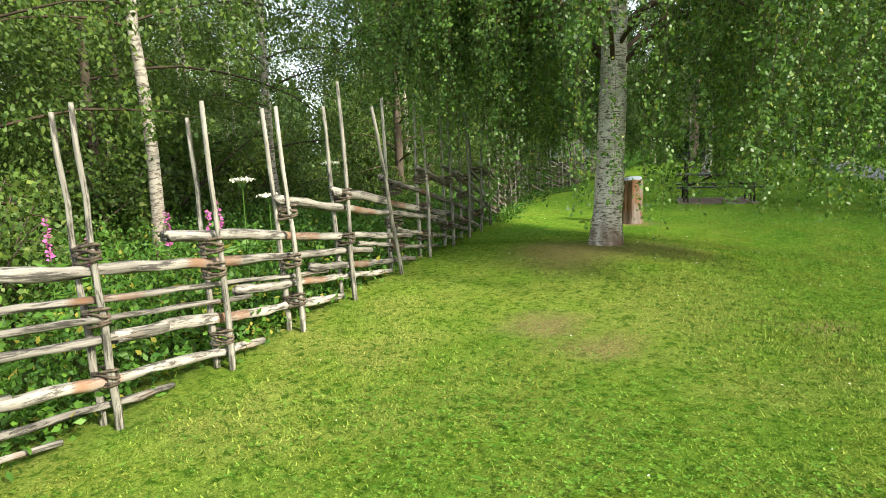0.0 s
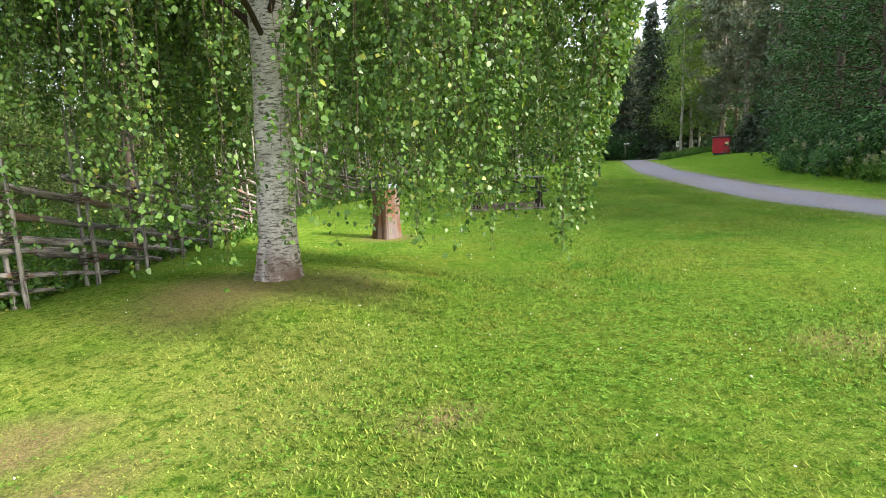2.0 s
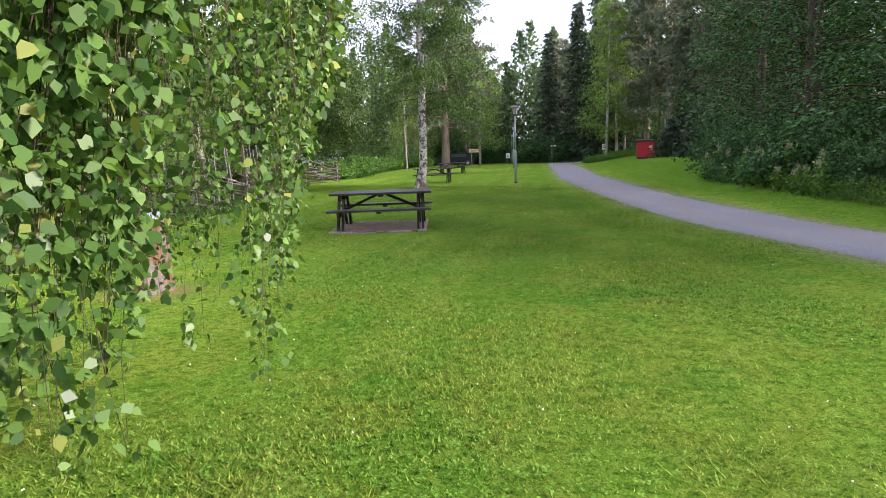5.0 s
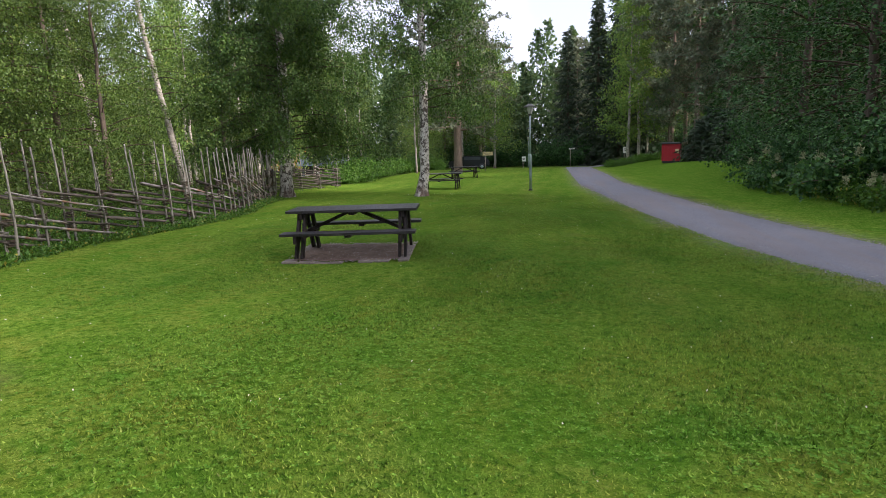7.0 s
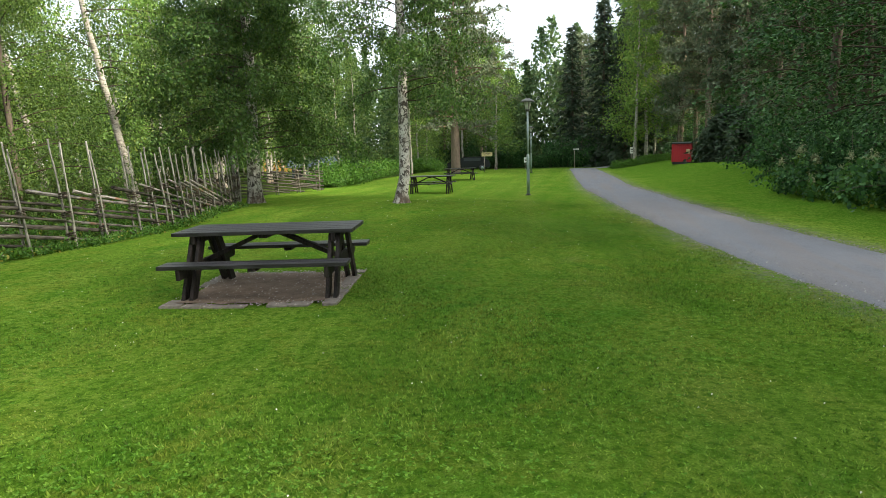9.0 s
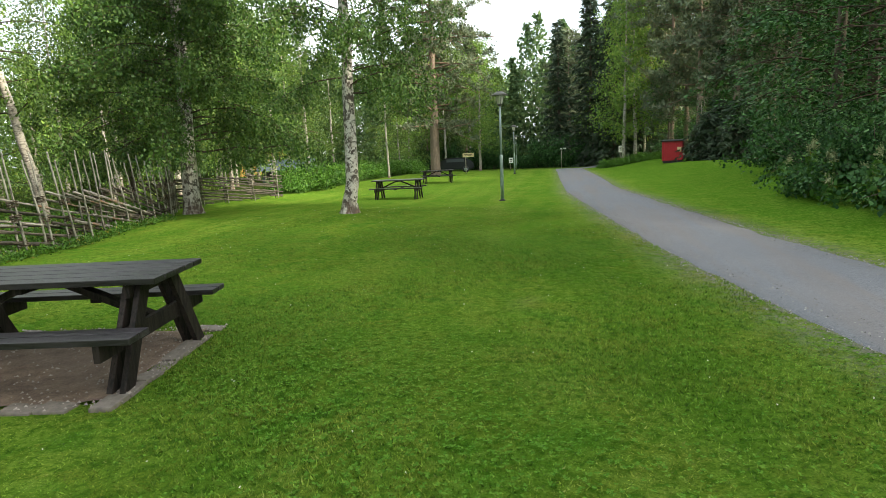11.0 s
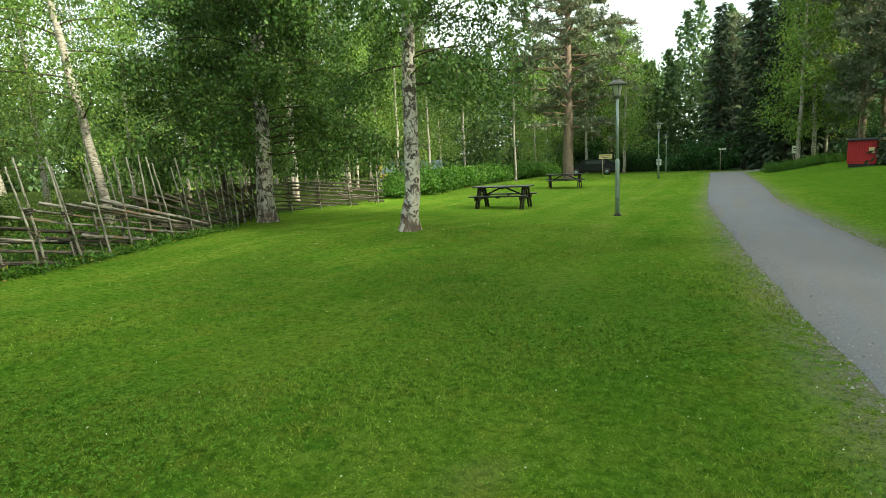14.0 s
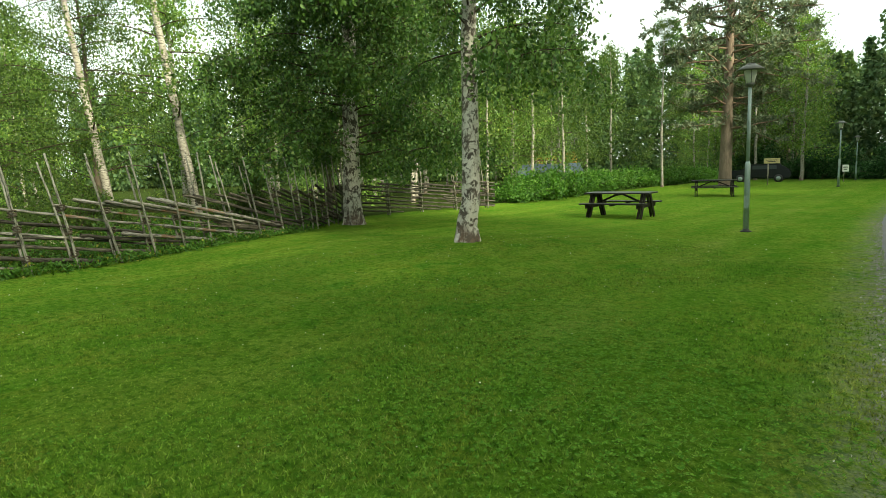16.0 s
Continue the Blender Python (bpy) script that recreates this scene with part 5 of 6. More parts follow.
# ---- the lawn and its furniture ----
weeping_birch()
b2 = tree("birch", tree_meshes(31, 12.5, 0.25, 1.8, lambda u: 3.4 * (1 - u) ** 0.5 + 0.7, 112, 140000, 0.100, (0.0, 0.01), 0.6, 0.9, 0.9, 20, jitter=1.3, fine_twigs=True), M["bark_birch_grey"], M["leaf_old"],
          stand(-8.5, 13.97), "large old birch with grey bark and dense crown beside fence")
b3 = tree("birch", tree_meshes(34, 12.0, 0.165, 2.7, lambda u: 2.6 * (1 - u) ** 0.6 + 0.4, 76, 66000, 0.080, (0.01, 0.0), 0.8, 0.8, 1.0, 12, flare=1.7, wiggle=0.035, jitter=1.5, fine_twigs=True), M["bark_birch_grey"], M["leaf_old"],
          stand(-2.3, 11.05), "slender old birch with cracked flared base on the lawn")
pine = tree("pine", pine_meshes(33, 17.5, 0.38, 3.4, 4.7, 100), M["bark_pine"], M["pine_needle"], stand(-6.6, 42.2), "tall pine with reddish trunk and open grey-green crown", branch_m=M["bark_branch"])

picnic_table(Matrix.Translation((-0.88, 0.50, gz(-0.86, 0.6) - 0.01)) @ Matrix.Rotation(radians(10), 4, "Z"), "dark stained wooden picnic table on a trodden earth pad")
picnic_table(Matrix.Translation((-3.55, 20.3, gz(-3.55, 20.3))) @ Matrix.Rotation(radians(3), 4, "Z"), "dark stained wooden picnic table on the open lawn")
picnic_table(Matrix.Translation((-4.6, 33.2, gz(-4.6, 33.2))) @ Matrix.Rotation(radians(18), 4, "Z"), "dark stained wooden picnic table near the pine")
table_pad()
pad_gravel()
log_bin()
street_lamp(0.92, 16.44, "grey steel park lamp with hat-shaped cap on the lawn")
street_lamp(-0.6, 41.0, "grey steel park lamp further along the path")
street_lamp(-1.9, 60.0, "distant grey steel park lamp at the forest")
red_cabinet()
sign_post(-4.4, 42.9, 1.55, 0.85, 0.3, "sign_yellow", "pale yellow board sign on a wooden post")
sign_post(-2.2, 56.0, 1.3, 0.4, 0.5, "sign_white", "small white notice on a post at the forest edge")
sign_post(2.6, 60.5, 2.0, 0.6, 0.14, "sign_white", "narrow white direction sign at the path end")
sign_post(8.0, 57.0, 1.7, 0.6, 0.6, "sign_white", "white notice board beside the path end")
parked_car(-8.0, 57.0, 8)

# ---- fences ----
fy = np.arange(-22.40, 15.05, 0.25)
roundpole_fence("roundpole_fence", fy, fence_x(fy), "weathered grey roundpole fence with slanting rails along the lawn", 50,
                lambda y: float(np.interp(y, (-12, -2, 4, 7, 14), (1, 3, 6, 12, 12))), 0.88, lambda y: float(np.interp(y, (-8, 2, 6, 9), (0.185, 0.155, 0.17, 0.25))),
                [-21.8 + 0.82 * k for k in range(8)] + [-15.3, -14.48, -13.72, -12.88, -11.9] + [-11.05 + 0.9 * k for k in range(12)] + [-0.3, 0.52, 1.28, 2.17, 3.0, 3.74, 4.77] + [5.5 + 0.7 * k for k in range(14)])
gy = np.arange(15.2, 21.9, 0.5)
roundpole_fence("roundpole_fence", gy, np.interp(gy, (15, 18, 21.8), (-9.95, -9.9, -9.15)), "dark weathered roundpole fence with shade in its rail colour behind the old birch", 80, lambda y: 4.0, 1.5, lambda y: 0.085, [15.3 + 1.5 * k for k in range(5)])

# ---- the woods ----
birch_kinds = [
    tree("birch", tree_meshes(41, 11.0, 0.085, 2.2, lambda u: 2.5 * (1 - u) ** 0.6 + 0.4, 38, 27000, 0.060, (0.005, 0.01), 0.7, 0.9, 0.6, 11), M["bark_wood_birch"], M["leaf_birch"], stand(-6.3, -12.1, 0), "slender white-stemmed birch behind the fence", "tree", "woodland birches"),
    tree("birch", tree_meshes(42, 9.5, 0.09, 1.4, lambda u: 2.2 * (1 - u) ** 0.5 + 0.5, 38, 27000, 0.060, (0.0, 0.02), 0.6, 0.8, 0.5, 11), M["bark_wood_birch"], M["leaf_birch"], stand(-7.75, -8.5, 40), "slender white-stemmed birch behind the fence", "tree", "woodland birches"),
    tree("alder", tree_meshes(43, 8.0, 0.11, 0.7, lambda u: 2.3 * (1 - u) ** 0.45 + 0.6, 40, 28000, 0.064, (0.02, -0.02), 0.6, 0.6, 0.4, 11), M["bark_dark"], M["leaf_birch"], stand(-7.2, -5.0, 90), "leafy grey-stemmed alder behind the fence", "tree", "woodland alders"),
]
broad_kinds = [
    tree("broadleaf_tree", shelf_tree_meshes(44, 13.0, 0.17, 0.9, lambda u: (3.6 * (1 - u) ** 0.5 + 0.8) * min(1, 0.7 + 1.2 * u), 46, 66, 0.125), M["bark_dark"], M["leaf_dark"], stand(11.6, 13.2, 0), "tall dark green broadleaf tree at the forest edge", "tree", "forest edge trees"),
    tree("broadleaf_tree", shelf_tree_meshes(45, 11.0, 0.15, 0.5, lambda u: (3.3 * (1 - u) ** 0.4 + 0.7) * min(1, 0.7 + 1.2 * u), 46, 66, 0.120, (0.02, 0.0)), M["bark_dark"], M["leaf_dark"], stand(11.9, 7.4, 0), "dark green bushy broadleaf tree at the forest edge", "tree", "forest edge trees"),
]
spruce = tree("spruce", spruce_meshes(46, 15.0, 2.5), M["bark_dark"], M["needle"], stand(7.5, 64, 0), "tall dark green spruce at the forest edge", "tree", "forest spruces")
pine_kind = tree("pine", pine_meshes(47, 14.0, 0.17, 3.0, 2.9, 44), M["bark_pine"], M["pine_needle"], stand(15.0, 37.0, 0), "grey-green pine with dead lower branches", "tree", "forest pines", M["bark_branch"])
aspen = tree("aspen", tree_meshes(48, 12.5, 0.13, 2.0, lambda u: 2.7 * (1 - u) ** 0.5 + 0.5, 34, 8000, 0.17, (0.01, 0.0), 0.75, 0.5, 0.3, 11), M["bark_wood_birch"], M["leaf_sunny"], stand(10.5, 60.0, 0), "light green aspen with sunlight in its leaf colour", "tree", "light green trees")

far_birch = [
    tree("birch", tree_meshes(51, 12.0, 0.11, 2.0, lambda u: 2.6 * (1 - u) ** 0.6 + 0.5, 26, 5200, 0.17, (0.02, 0.0), 0.7, 0.9, 0.6, 9), M["bark_wood_birch"], M["leaf_birch"], stand(-20, 30, 0), "birch in the woods beyond the fence", "tree", "far birches"),
    tree("birch", tree_meshes(52, 10.0, 0.10, 1.0, lambda u: 2.8 * (1 - u) ** 0.5 + 0.5, 26, 5200, 0.17, (-0.02, 0.02), 0.7, 0.8, 0.5, 9), M["bark_wood_birch"], M["leaf_sunny"], stand(-24, 22, 0), "light green birch with sunlight in its leaf colour in the woods beyond the fence", "tree", "far birches"),
]
placed = [(-20, 30), (-24, 22), (-8.75, 13.8), (-2.3, 11.05), (-6.6, 42.2), (-6.5, -12.0), (-8.2, -8.4), (-7.2, -5.0), (11.6, 13.2), (11.9, 7.4), (7.5, 64), (15, 37), (10.5, 60)]
rw = random.Random(17)


def plant(kind, x, y, s=None, turn=None):
    placed.append((x, y))
    ang = math.degrees(math.atan2(y - 1, x - 4))
    thin = 145 < ang < 160 and math.hypot(x - 4, y - 1) > 23 and (7.3 * x + 3.1 * y) % 1 < 0.4
    glade = 127 < math.degrees(math.atan2(y + 17.17, x - 0.73)) < 134 and 7 < math.hypot(x - 0.73, y + 17.17) < 60
    glade = glade or (kind is not leaning and math.hypot(x + 9.2, y - 7.4) < 1.4) or (136 < math.degrees(math.atan2(y + 17.17, x - 0.73)) < 140 and x > -10 and y < -6)
    s = s or rw.uniform(0.85, 1.2)
    m = stand(x, y, rw.uniform(0, 360) if turn is None else turn, s, s * rw.uniform(0.9, 1.12))
    return None if thin or glade else copy_thing(kind, m)


def scatter(kinds, n, region, gap, smin=0.85, smax=1.2):
    made = tries = 0
    while made < n and tries < 6000:
        tries += 1
        x, y = region()
        if x is None or any((x - a) ** 2 + (y - b) ** 2 < gap * gap for a, b in placed):
            continue
        plant(rw.choice(kinds), x, y, rw.uniform(smin, smax))
        made += 1


def left_wood():
    y = rw.uniform(-17, 9)
    x = float(fence_x(y)) - rw.uniform(2.6 if y > -11 else 4.6, 17)
    return (None, None) if (y > 3 and x < -12) else (x, y)


def left_far():
    x, y = rw.uniform(-42, -13), rw.uniform(16, 62)
    return x, y


def right_wood():
    # the southern part of the belt is unseen, added to shade the lawn
    y = rw.uniform(-8, 32)
    return float(forest_edge(y)) + rw.uniform(2.2, 12), y


def far_wood():
    x, y = rw.uniform(-14, 34), rw.uniform(61, 84)
    return (None, None) if (x < 2.2 or (x > 14 and y < 64)) else (x, y)


leaning = tree("birch", tree_meshes(57, 12.0, 0.125, 2.6, lambda u: 2.4 * (1 - u) ** 0.5 + 0.4, 30, 9000, 0.08, (-0.15, -0.05), 0.5, 0.7, 0.6, 10), M["bark_wood_birch"], M["leaf_birch"],
               stand(-10.6, 10.6), "leaning white-stemmed birch with thin crown behind the fence", "tree", "leaning birches")
placed.append((-10.6, 10.6))
plant(leaning, -12.4, 9.25, 0.9, 4)
rw.random()
rw.random()
plant(birch_kinds[0], -9.6, 40.0, 0.95, 10)
plant(birch_kinds[0], -13.5, 35.0, 0.95, 70)
plant(birch_kinds[2], -12.5, 16.5, 0.9)
scatter(birch_kinds + [birch_kinds[2], birch_kinds[2]], 32, left_wood, 2.0)
scatter(far_birch, 16, lambda: (rw.uniform(-36, -23), rw.uniform(-16, 16)), 2.8)
scatter(far_birch + [far_birch[0], aspen], 44, left_far, 2.8)
scatter(broad_kinds, 24, right_wood, 2.6, 1.05, 1.45)
scatter([pine_kind, pine_kind, broad_kinds[1]], 8, lambda: (rw.uniform(13.5, 24), rw.uniform(33, 56)), 2.6)
for tk, tx, ty, ts in ((spruce, 5.6, 63, 1.3), (spruce, 7.7, 60.5, 1.25), (spruce, 9.4, 64, 1.4), (aspen, 8.0, 54.0, 1.25), (spruce, 11.2, 61.5, 1.3), (aspen, 9.4, 57.0, 1.35),
                      (pine_kind, 11.6, 51.5, 1.35), (pine_kind, 12.8, 46.5, 1.45), (pine_kind, 14.2, 42.0, 1.4), (pine_kind, 16.8, 40.5, 1.45), (pine_kind, 13.4, 55.0, 1.4),
                      (broad_kinds[1], 11.0, 49.0, 0.6), (broad_kinds[1], 13.2, 43.5, 0.65), (broad_kinds[0], 17.5, 36.0, 1.2), (broad_kinds[0], 14.6, 32.0, 1.2), (far_birch[0], -9.5, 62, 1.2), (aspen, -5.6, 60, 1.1)):
    plant(tk, tx, ty, ts)
scatter([spruce, spruce, spruce, pine_kind, aspen], 16, far_wood, 2.4, 0.95, 1.35)
scatter([aspen, far_birch[0], far_birch[1], pine_kind], 9, lambda: (rw.uniform(-16, -4.4), rw.uniform(61, 80)), 2.6, 0.95, 1.3)


def far_woods():
    """The woods beyond, all round: too many leaves to count."""
    rng = np.random.default_rng(61)
    P, A = [], []
    for k in range(400):
        back = k >= 300
        a = math.radians(rng.uniform(50, 172) if k < 240 else rng.uniform(70, 135) if back else rng.uniform(172, 410))
        r = rng.uniform(104, 122) if back else rng.uniform(70, 100)
        gap = min(abs(a - math.radians(94.5)) / 0.05, 1)
        top = rng.uniform(13, 21) * (0.78 + 0.22 * gap) * (0.55 if math.radians(124) < a < math.radians(136) else 1) * (0.7 if math.radians(140) < a < math.radians(175) else 1)
        x0, y0 = r * math.cos(a) - 3, r * math.sin(a) + 10
        conifer = rng.random() < 0.45
        n = 850 if k < 240 else 520 if back else 180
        u = rng.random(n) ** 0.8
        wide = (2.6 * (1 - u) + 0.2) if conifer else (4.5 if back else 3.0) * np.sqrt(np.clip(1 - (2 * u - 0.9) ** 2, 0.03, 1))
        t = rng.uniform(0, math.tau, n)
        q = np.sqrt(rng.random(n)) * wide * (0.8 + 0.3 * np.sin(3 * t + k) * np.sin(u * 14))
        x, y = x0 + q * np.cos(t), y0 + q * np.sin(t)
        P.append(np.stack([x, y, ground_z(x, y) + 0.3 + top * u], -1))
        A.append(rng.normal(0, 1, (n, 3)) - [0, 0, 0.5])
    P, A = np.concatenate(P), np.concatenate(A)
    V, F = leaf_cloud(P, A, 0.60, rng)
    tagged(part("far_woods", np_mesh("far_woods", [(V, F, 0)], [M["leaf_hazed"]])), "distant mixed green woods around the park", "woods", kind="stuff")


far_woods()

def sandy_track():
    ys = np.arange(0, 11, 0.5)
    wide = np.sqrt(np.clip(np.sin(math.pi * (ys + 0.2) / 10.9), 0.01, 1)) * (1 + 0.15 * np.sin(ys * 2.3))
    cols = []
    for w in (-2.0, -1.2, 0, 1.2, 2.0):
        x = -11.6 - 0.10 * ys + 0.3 * np.sin(ys * 0.9) + w * wide
        cols.append(np.stack([x, ys, ground_z(x, ys) + 0.03 - 0.05 * abs(w / 2.0) ** 3], -1))
    V = np.stack(cols, 1)
    n, k = V.shape[:2]
    i, j = np.meshgrid(np.arange(n - 1), np.arange(k - 1), indexing="ij")
    F = np.stack([i * k + j, i * k + j + 1, (i + 1) * k + j + 1, (i + 1) * k + j], -1).reshape(-1, 4)
    tagged(part("track", np_mesh("track", [(V.reshape(-1, 3), F, 0)], [M["sand"]], True)), "pale sandy clearing behind the fence", "path", kind="structure")


M["sand"] = plain("pale_sand", (0.46, 0.40, 0.32), 0.95, 0, 0.5, 3)
sandy_track()

# ---- shrubs and herbs ----
def dead_sapling(x, y, h):
    """A bare, forked, bleached sapling."""
    rng = np.random.default_rng(91)
    root = empty("dead_sapling", Matrix.Translation((x, y, gz(x, y) - 0.05)), "bare bleached dead sapling beside the dark spruce", "tree")
    stem = limb_points(rng, (0, 0, 0), 2.6, 1.45, h, 12, 0.15, 0.05)
    part("trunk", np_mesh("trunk", [(*tube(stem, np.linspace(0.045, 0.012, 12), 7), 0)], [M["post_wood"]], True), None, root)
    for i in range(11):
        k = rng.uniform(4, 11)
        o = np.array([np.interp(k, np.arange(12), stem[:, q]) for q in range(3)])
        tw = limb_points(rng, o, rng.uniform(0, math.tau), rng.uniform(-0.9, 0.5), rng.uniform(0.5, 1.3), 7, 0.9, 0.22)
        part("branch", np_mesh("branch", [(*tube(tw, np.linspace(0.022, 0.006, 7), 5), 0)], [M["post_wood"]], True), None, root)


dead_sapling(11.7, 38.0, 4.1)
shrub = tree("shrub", shrub_meshes(71, 1.0, 0.9, 3800, 0.085), M["bark_dark"], M["leaf_hedge"], stand(-9.9, 24.6), "bright green leafy shrub at the end of the fence", "shrub", "hedge shrubs")
for i in range(22):
    u = i / 21
    x, y = -10.4 - 1.2 * math.sin(u * 3) + rw.uniform(-0.25, 0.25), 25.6 + 27 * u
    plant(shrub, x, y, rw.uniform(1.1, 1.5))
for i in range(8):
    plant(shrub, 5.9 + 0.65 * i, 44.6 + 0.75 * i, rw.uniform(0.6, 0.75))
dark_shrub = tree("spruce_shrub", spruce_meshes(72, 2.4, 1.7, 26, 0.1), M["bark_dark"], M["needle"], stand(11.5, 37.3, 0, 1.15), "low spreading dark spruce beside the red hut", "shrub", "spruce shrubs")
plant(dark_shrub, 13.0, 36.2, 1.2)
plant(dark_shrub, 12.6, 38.6, 1.3)
thicket = tree("thicket_shrub", shrub_meshes(73, 1.7, 1.3, 5600, 0.092), M["bark_dark"], M["leaf_dark"], stand(9.4, 12.6), "dark green shrub along the forest edge", "shrub", "forest edge shrubs")
for i in range(17):
    y = 0.5 + 1.55 * i
    plant(thicket, float(forest_edge(y)) + rw.uniform(0.7, 1.5), y, rw.uniform(0.8, 1.3))


wild_shrub = tree("wild_shrub", shrub_meshes(74, 1.3, 1.1, 4200, 0.058), M["bark_dark"], M["leaf_birch"], stand(-5.2, -14.6), "wild green shrub growing behind the fence", "shrub", "wild shrubs")
for i in range(30):
    y = -16.5 + 1.02 * i
    plant(wild_shrub, float(fence_x(y)) - (rw.uniform(4.6, 7.0) if y < -10 else rw.uniform(1.9, 5.5)), y, rw.uniform(0.6, 1.1))
for tx, ty, ts in ((-8.9, 4.9, 0.8), (-12.8, 6.4, 0.9), (-10.7, 2.6, 0.9), (-15.0, 10.0, 0.95)):
    plant(birch_kinds[2], tx, ty, ts)
for i in range(20):
    plant(wild_shrub, -8.5 - 1.6 * (i % 5) + rw.uniform(-0.6, 0.6), -12.5 + 3.0 * (i // 5) + rw.uniform(-1, 1), rw.uniform(1.3, 1.9))
for i in range(16):
    plant(thicket, -13 + 2.1 * i, 63.5 + rw.uniform(-1, 2), rw.uniform(1.5, 2.3))


def herbs():
    """Wild herbs behind the fence and along the forest edge."""
    rng = np.random.default_rng(81)
    n = 7900
    y = np.concatenate([rng.uniform(-20, 15, 3600), rng.uniform(-20, -6, 2000), rng.uniform(0, 24, 1600), rng.uniform(-7, 12, 700)])
    x = np.concatenate([fence_x(y[:5600]) - rng.uniform(0.12, 1, 5600) ** 2 * 5.5 - 0.05, forest_edge(y[5600:7200]) + rng.uniform(-0.25, 1.0, 1600), fence_x(y[7200:]) + 0.02 + np.abs(rng.normal(0, 0.10, 700))])
    h = rng.uniform(0.12, 0.6, n)
    h = np.where((x < 0) & (fence_x(y) - x < 0.35), h * 0.55, h)
    h[7200:] = rng.uniform(0.05, 0.2, 700)
    k = 20
    base = np.repeat(np.stack([x, y, ground_z(x, y)], -1), k, 0)
    hh = np.repeat(h, k)
    P = base + np.stack([rng.normal(0, 0.09, n * k), rng.normal(0, 0.09, n * k), hh * rng.uniform(0.1, 1, n * k)], -1)
    A = rng.normal(0, 1, P.shape)
    A[:, 2] += 0.35
    V, F = leaf_cloud(P, A, 0.058, rng, False, 0.28)
    tagged(part("herbs", np_mesh("herbs", [(V, F, 0)], [M["leaf_herb"]])), "lush green wild herbs behind the fence", "herbs", kind="stuff")


herbs()


def fireweed(x, y, h):
    root = empty("fireweed", Matrix.Translation((x, y, gz(x, y))), "pink flowering fireweed stalk behind the fence", "flower", "fireweed")
    rng = np.random.default_rng(int(abs(x * 100 + y * 10)))
    z = np.linspace(0, h, 7)
    st = np.stack([0.03 * np.sin(z * 2), 0.02 * z, z], -1)
    part("stem", np_mesh("stem", [(*tube(st, np.linspace(0.006, 0.003, 7), 5), 0)], [M["leaf_herb"]]), None, root)
    n = 46
    hz = rng.uniform(0.25, 0.72, n) * h
    P = np.stack([0.03 * np.sin(hz * 2), 0.02 * hz, hz], -1)
    A = rng.normal(0, 1, P.shape)
    A[:, 2] = np.abs(A[:, 2]) * 0.3
    part("leaves", np_mesh("leaves", [(*leaf_cloud(P, A, 0.11, rng, False, 0.13), 0)], [M["leaf_herb"]]), None, root)
    hz = h * (0.74 + 0.26 * rng.random(70) ** 1.4)
    P = np.stack([0.03 * np.sin(hz * 2), 0.02 * hz, hz], -1)
    A = rng.normal(0, 1, P.shape)
    A[:, 2] *= 0.4
    part("blossom", np_mesh("blossom", [(*leaf_cloud(P, A, 0.030, rng, False, 0.45), 0)], [M["petal"]]), None, root)


def umbel(x, y, h):
    root = empty("cow_parsley", Matrix.Translation((x, y, gz(x, y))), "white flat-topped umbel flower on a tall stem", "flower", "white umbels")
    z = np.linspace(0, h, 5)
    rng = np.random.default_rng(int(abs(x * 130 + y * 17)))
    ray_parts = [tube(np.stack([0 * z, 0.02 * z, z], -1), np.linspace(0.007, 0.004, 5), 5)]
    P = []
    for k in range(14):
        a, r = k * 2.4, 0.09 * math.sqrt((k + 0.5) / 14)
        tip = np.array([r * math.cos(a), 0.02 * h + r * math.sin(a), h + 0.08 - 0.2 * r])
        ray_parts.append(tube(np.array([[0, 0.02 * h, h - 0.005], tip]), [0.002, 0.0015], 3))
        P.append(tip + rng.normal(0, 0.012, (14, 3)) * (1, 1, 0.4))
    part("stem", np_mesh("stem", [(*merge(ray_parts), 0)], [M["leaf_herb"]]), None, root)
    P = np.concatenate(P)
    part("umbel", np_mesh("umbel", [(*leaf_cloud(P, rng.normal(0, 1, P.shape) * (1, 1, 0.3), 0.018, rng, False, 0.5), 0)], [M["umbel"]]), None, root)


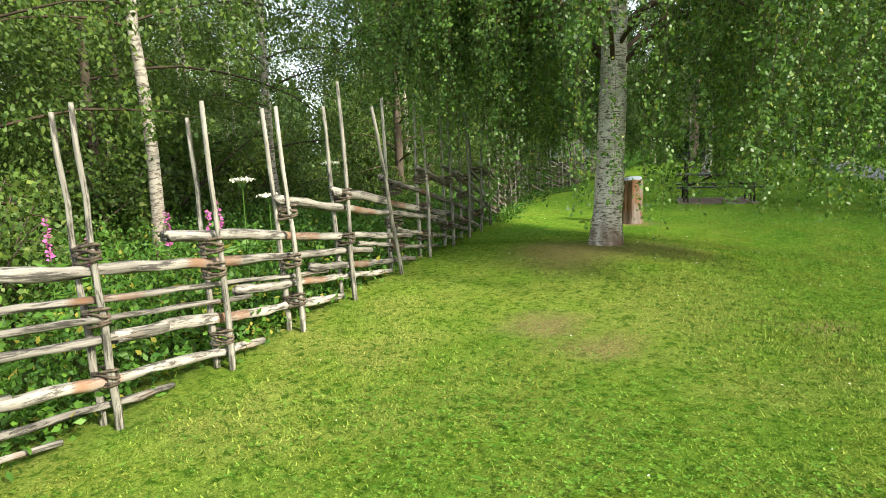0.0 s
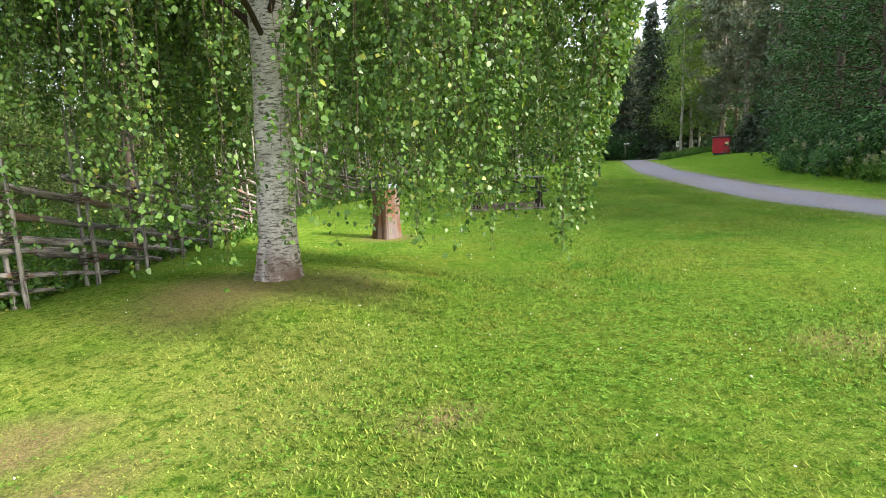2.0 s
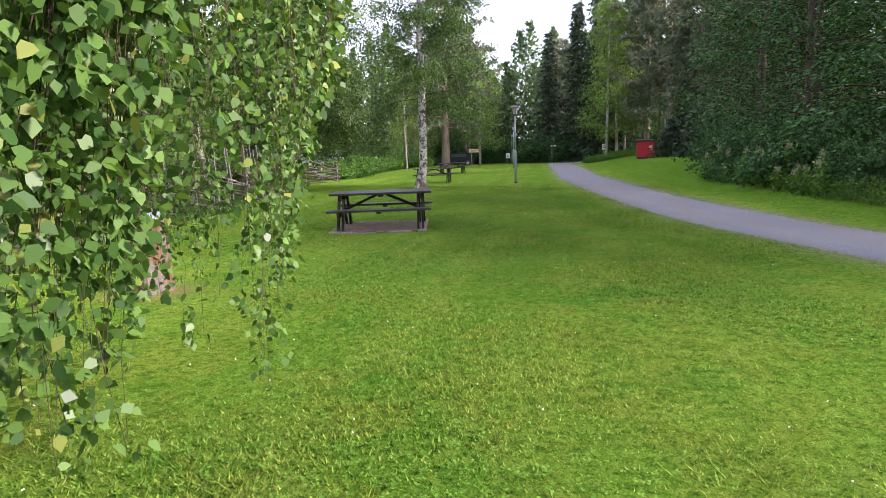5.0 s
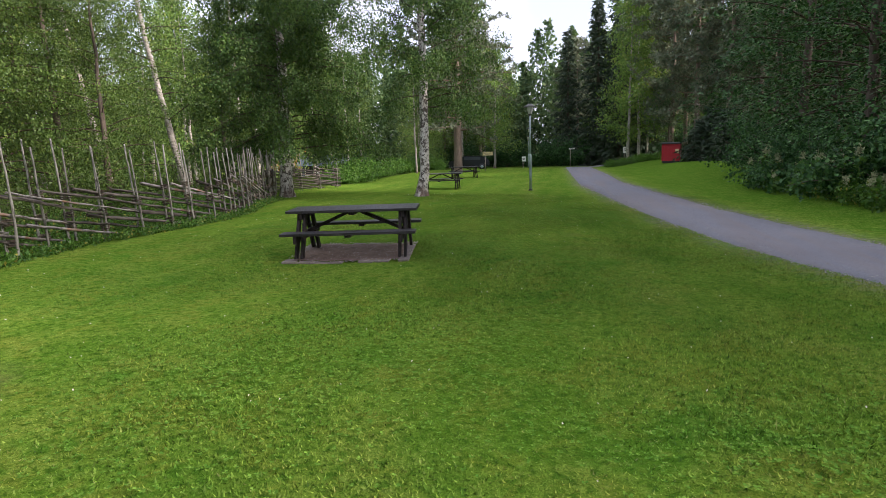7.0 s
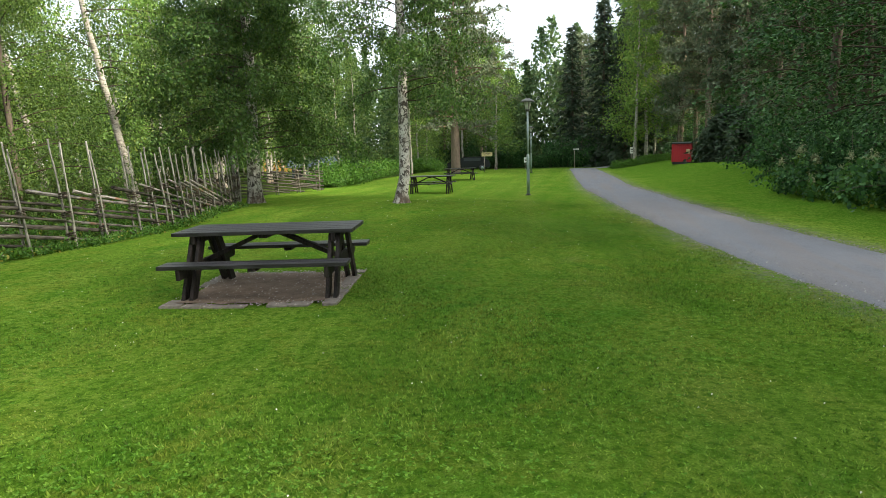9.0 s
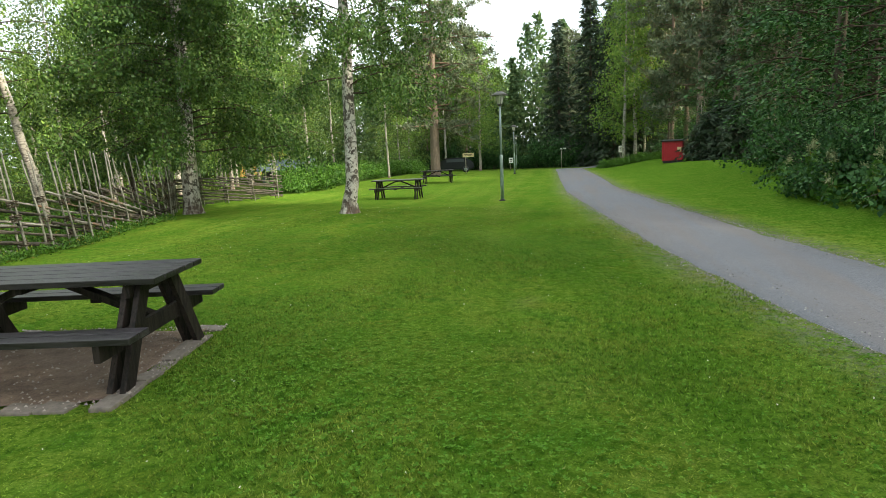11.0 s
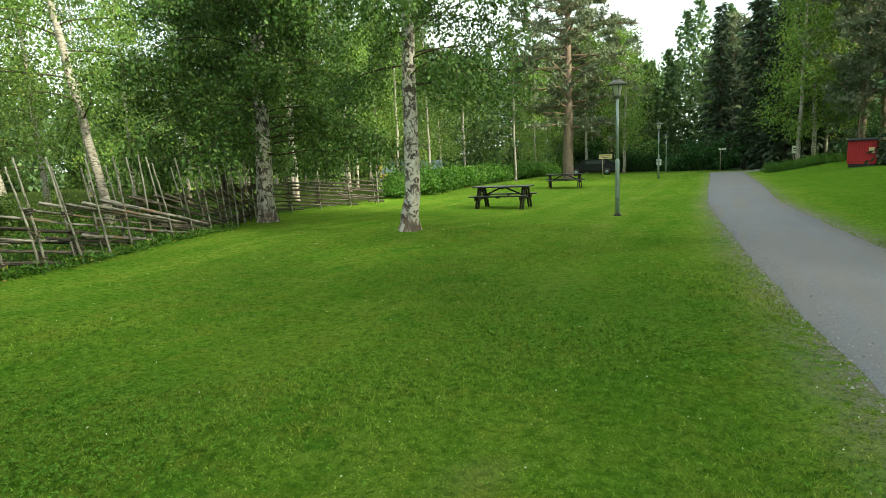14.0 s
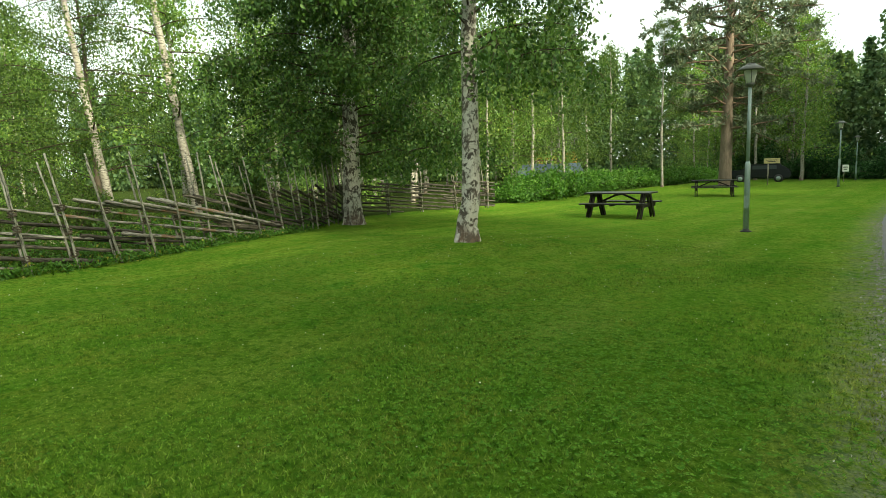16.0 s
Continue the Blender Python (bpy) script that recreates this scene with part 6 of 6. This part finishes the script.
def meadowsweet(x, y, h):
    root = empty("meadowsweet", Matrix.Translation((x, y, gz(x, y))), "cream-plumed leafy meadowsweet at the forest edge", "flower", "meadowsweet")
    rng = np.random.default_rng(int(abs(x * 110 + y * 19)))
    z = np.linspace(0, h, 6)
    part("stem", np_mesh("stem", [(*tube(np.stack([0.05 * np.sin(z * 1.7), 0.03 * z, z], -1), np.linspace(0.008, 0.004, 6), 5), 0)], [M["leaf_herb"]]), None, root)
    hz = rng.uniform(0.1, 0.92, 90) * h
    P = np.stack([0.05 * np.sin(hz * 1.7), 0.03 * hz, hz], -1) + rng.normal(0, 0.10, (90, 3)) * (1, 1, 0.3)
    part("leaves", np_mesh("leaves", [(*leaf_cloud(P, rng.normal(0, 1, P.shape), 0.11, rng, False, 0.3), 0)], [M["leaf_herb"]]), None, root)
    P = np.array([0.05 * math.sin(h * 1.7), 0.03 * h, h + 0.03]) + rng.normal(0, 1, (150, 3)) * (0.04, 0.04, 0.065)
    tagged(part("plume", np_mesh("plume", [(*leaf_cloud(P, rng.normal(0, 1, P.shape), 0.032, rng, False, 0.5), 0)], [M["plume"]]), None, root), kind="stuff")


M["plume"] = plain("cream_plume", (0.30, 0.32, 0.17), 0.8, 0, 0.3)
for fx, fy2, fh in ((-3.45, -15.0, 1.05), (-3.7, -14.6, 0.85), (-3.0, -14.0, 1.05), (-3.4, -14.15, 0.95), (-3.3, -13.85, 0.92), (-3.1, -15.6, 0.8), (-3.9, -15.4, 1.1)):
    fireweed(fx, fy2, fh)
for fx, fy2, fh in ((-3.35, -13.4, 1.05), (-3.2, -13.25, 0.9), (-3.6, -11.9, 1.1)):
    umbel(fx, fy2, fh)
for k in range(22):
    my = 5.0 + 0.42 * k
    meadowsweet(float(forest_edge(my)) + rw.uniform(-0.55, 0.1), my, rw.uniform(0.5, 1.25))

# ---- beyond the hedge ----
far_house(-17.9, 41.0, 3.4, 2.0, 0.95, "blue_roof", "blue_roof", "low blue-grey shed behind the green hedge", 12)
far_house(-35.0, 71.0, 6.0, 5.0, 3.4, "ochre", "dark", "ochre wooden cottage among distant trees", 25)
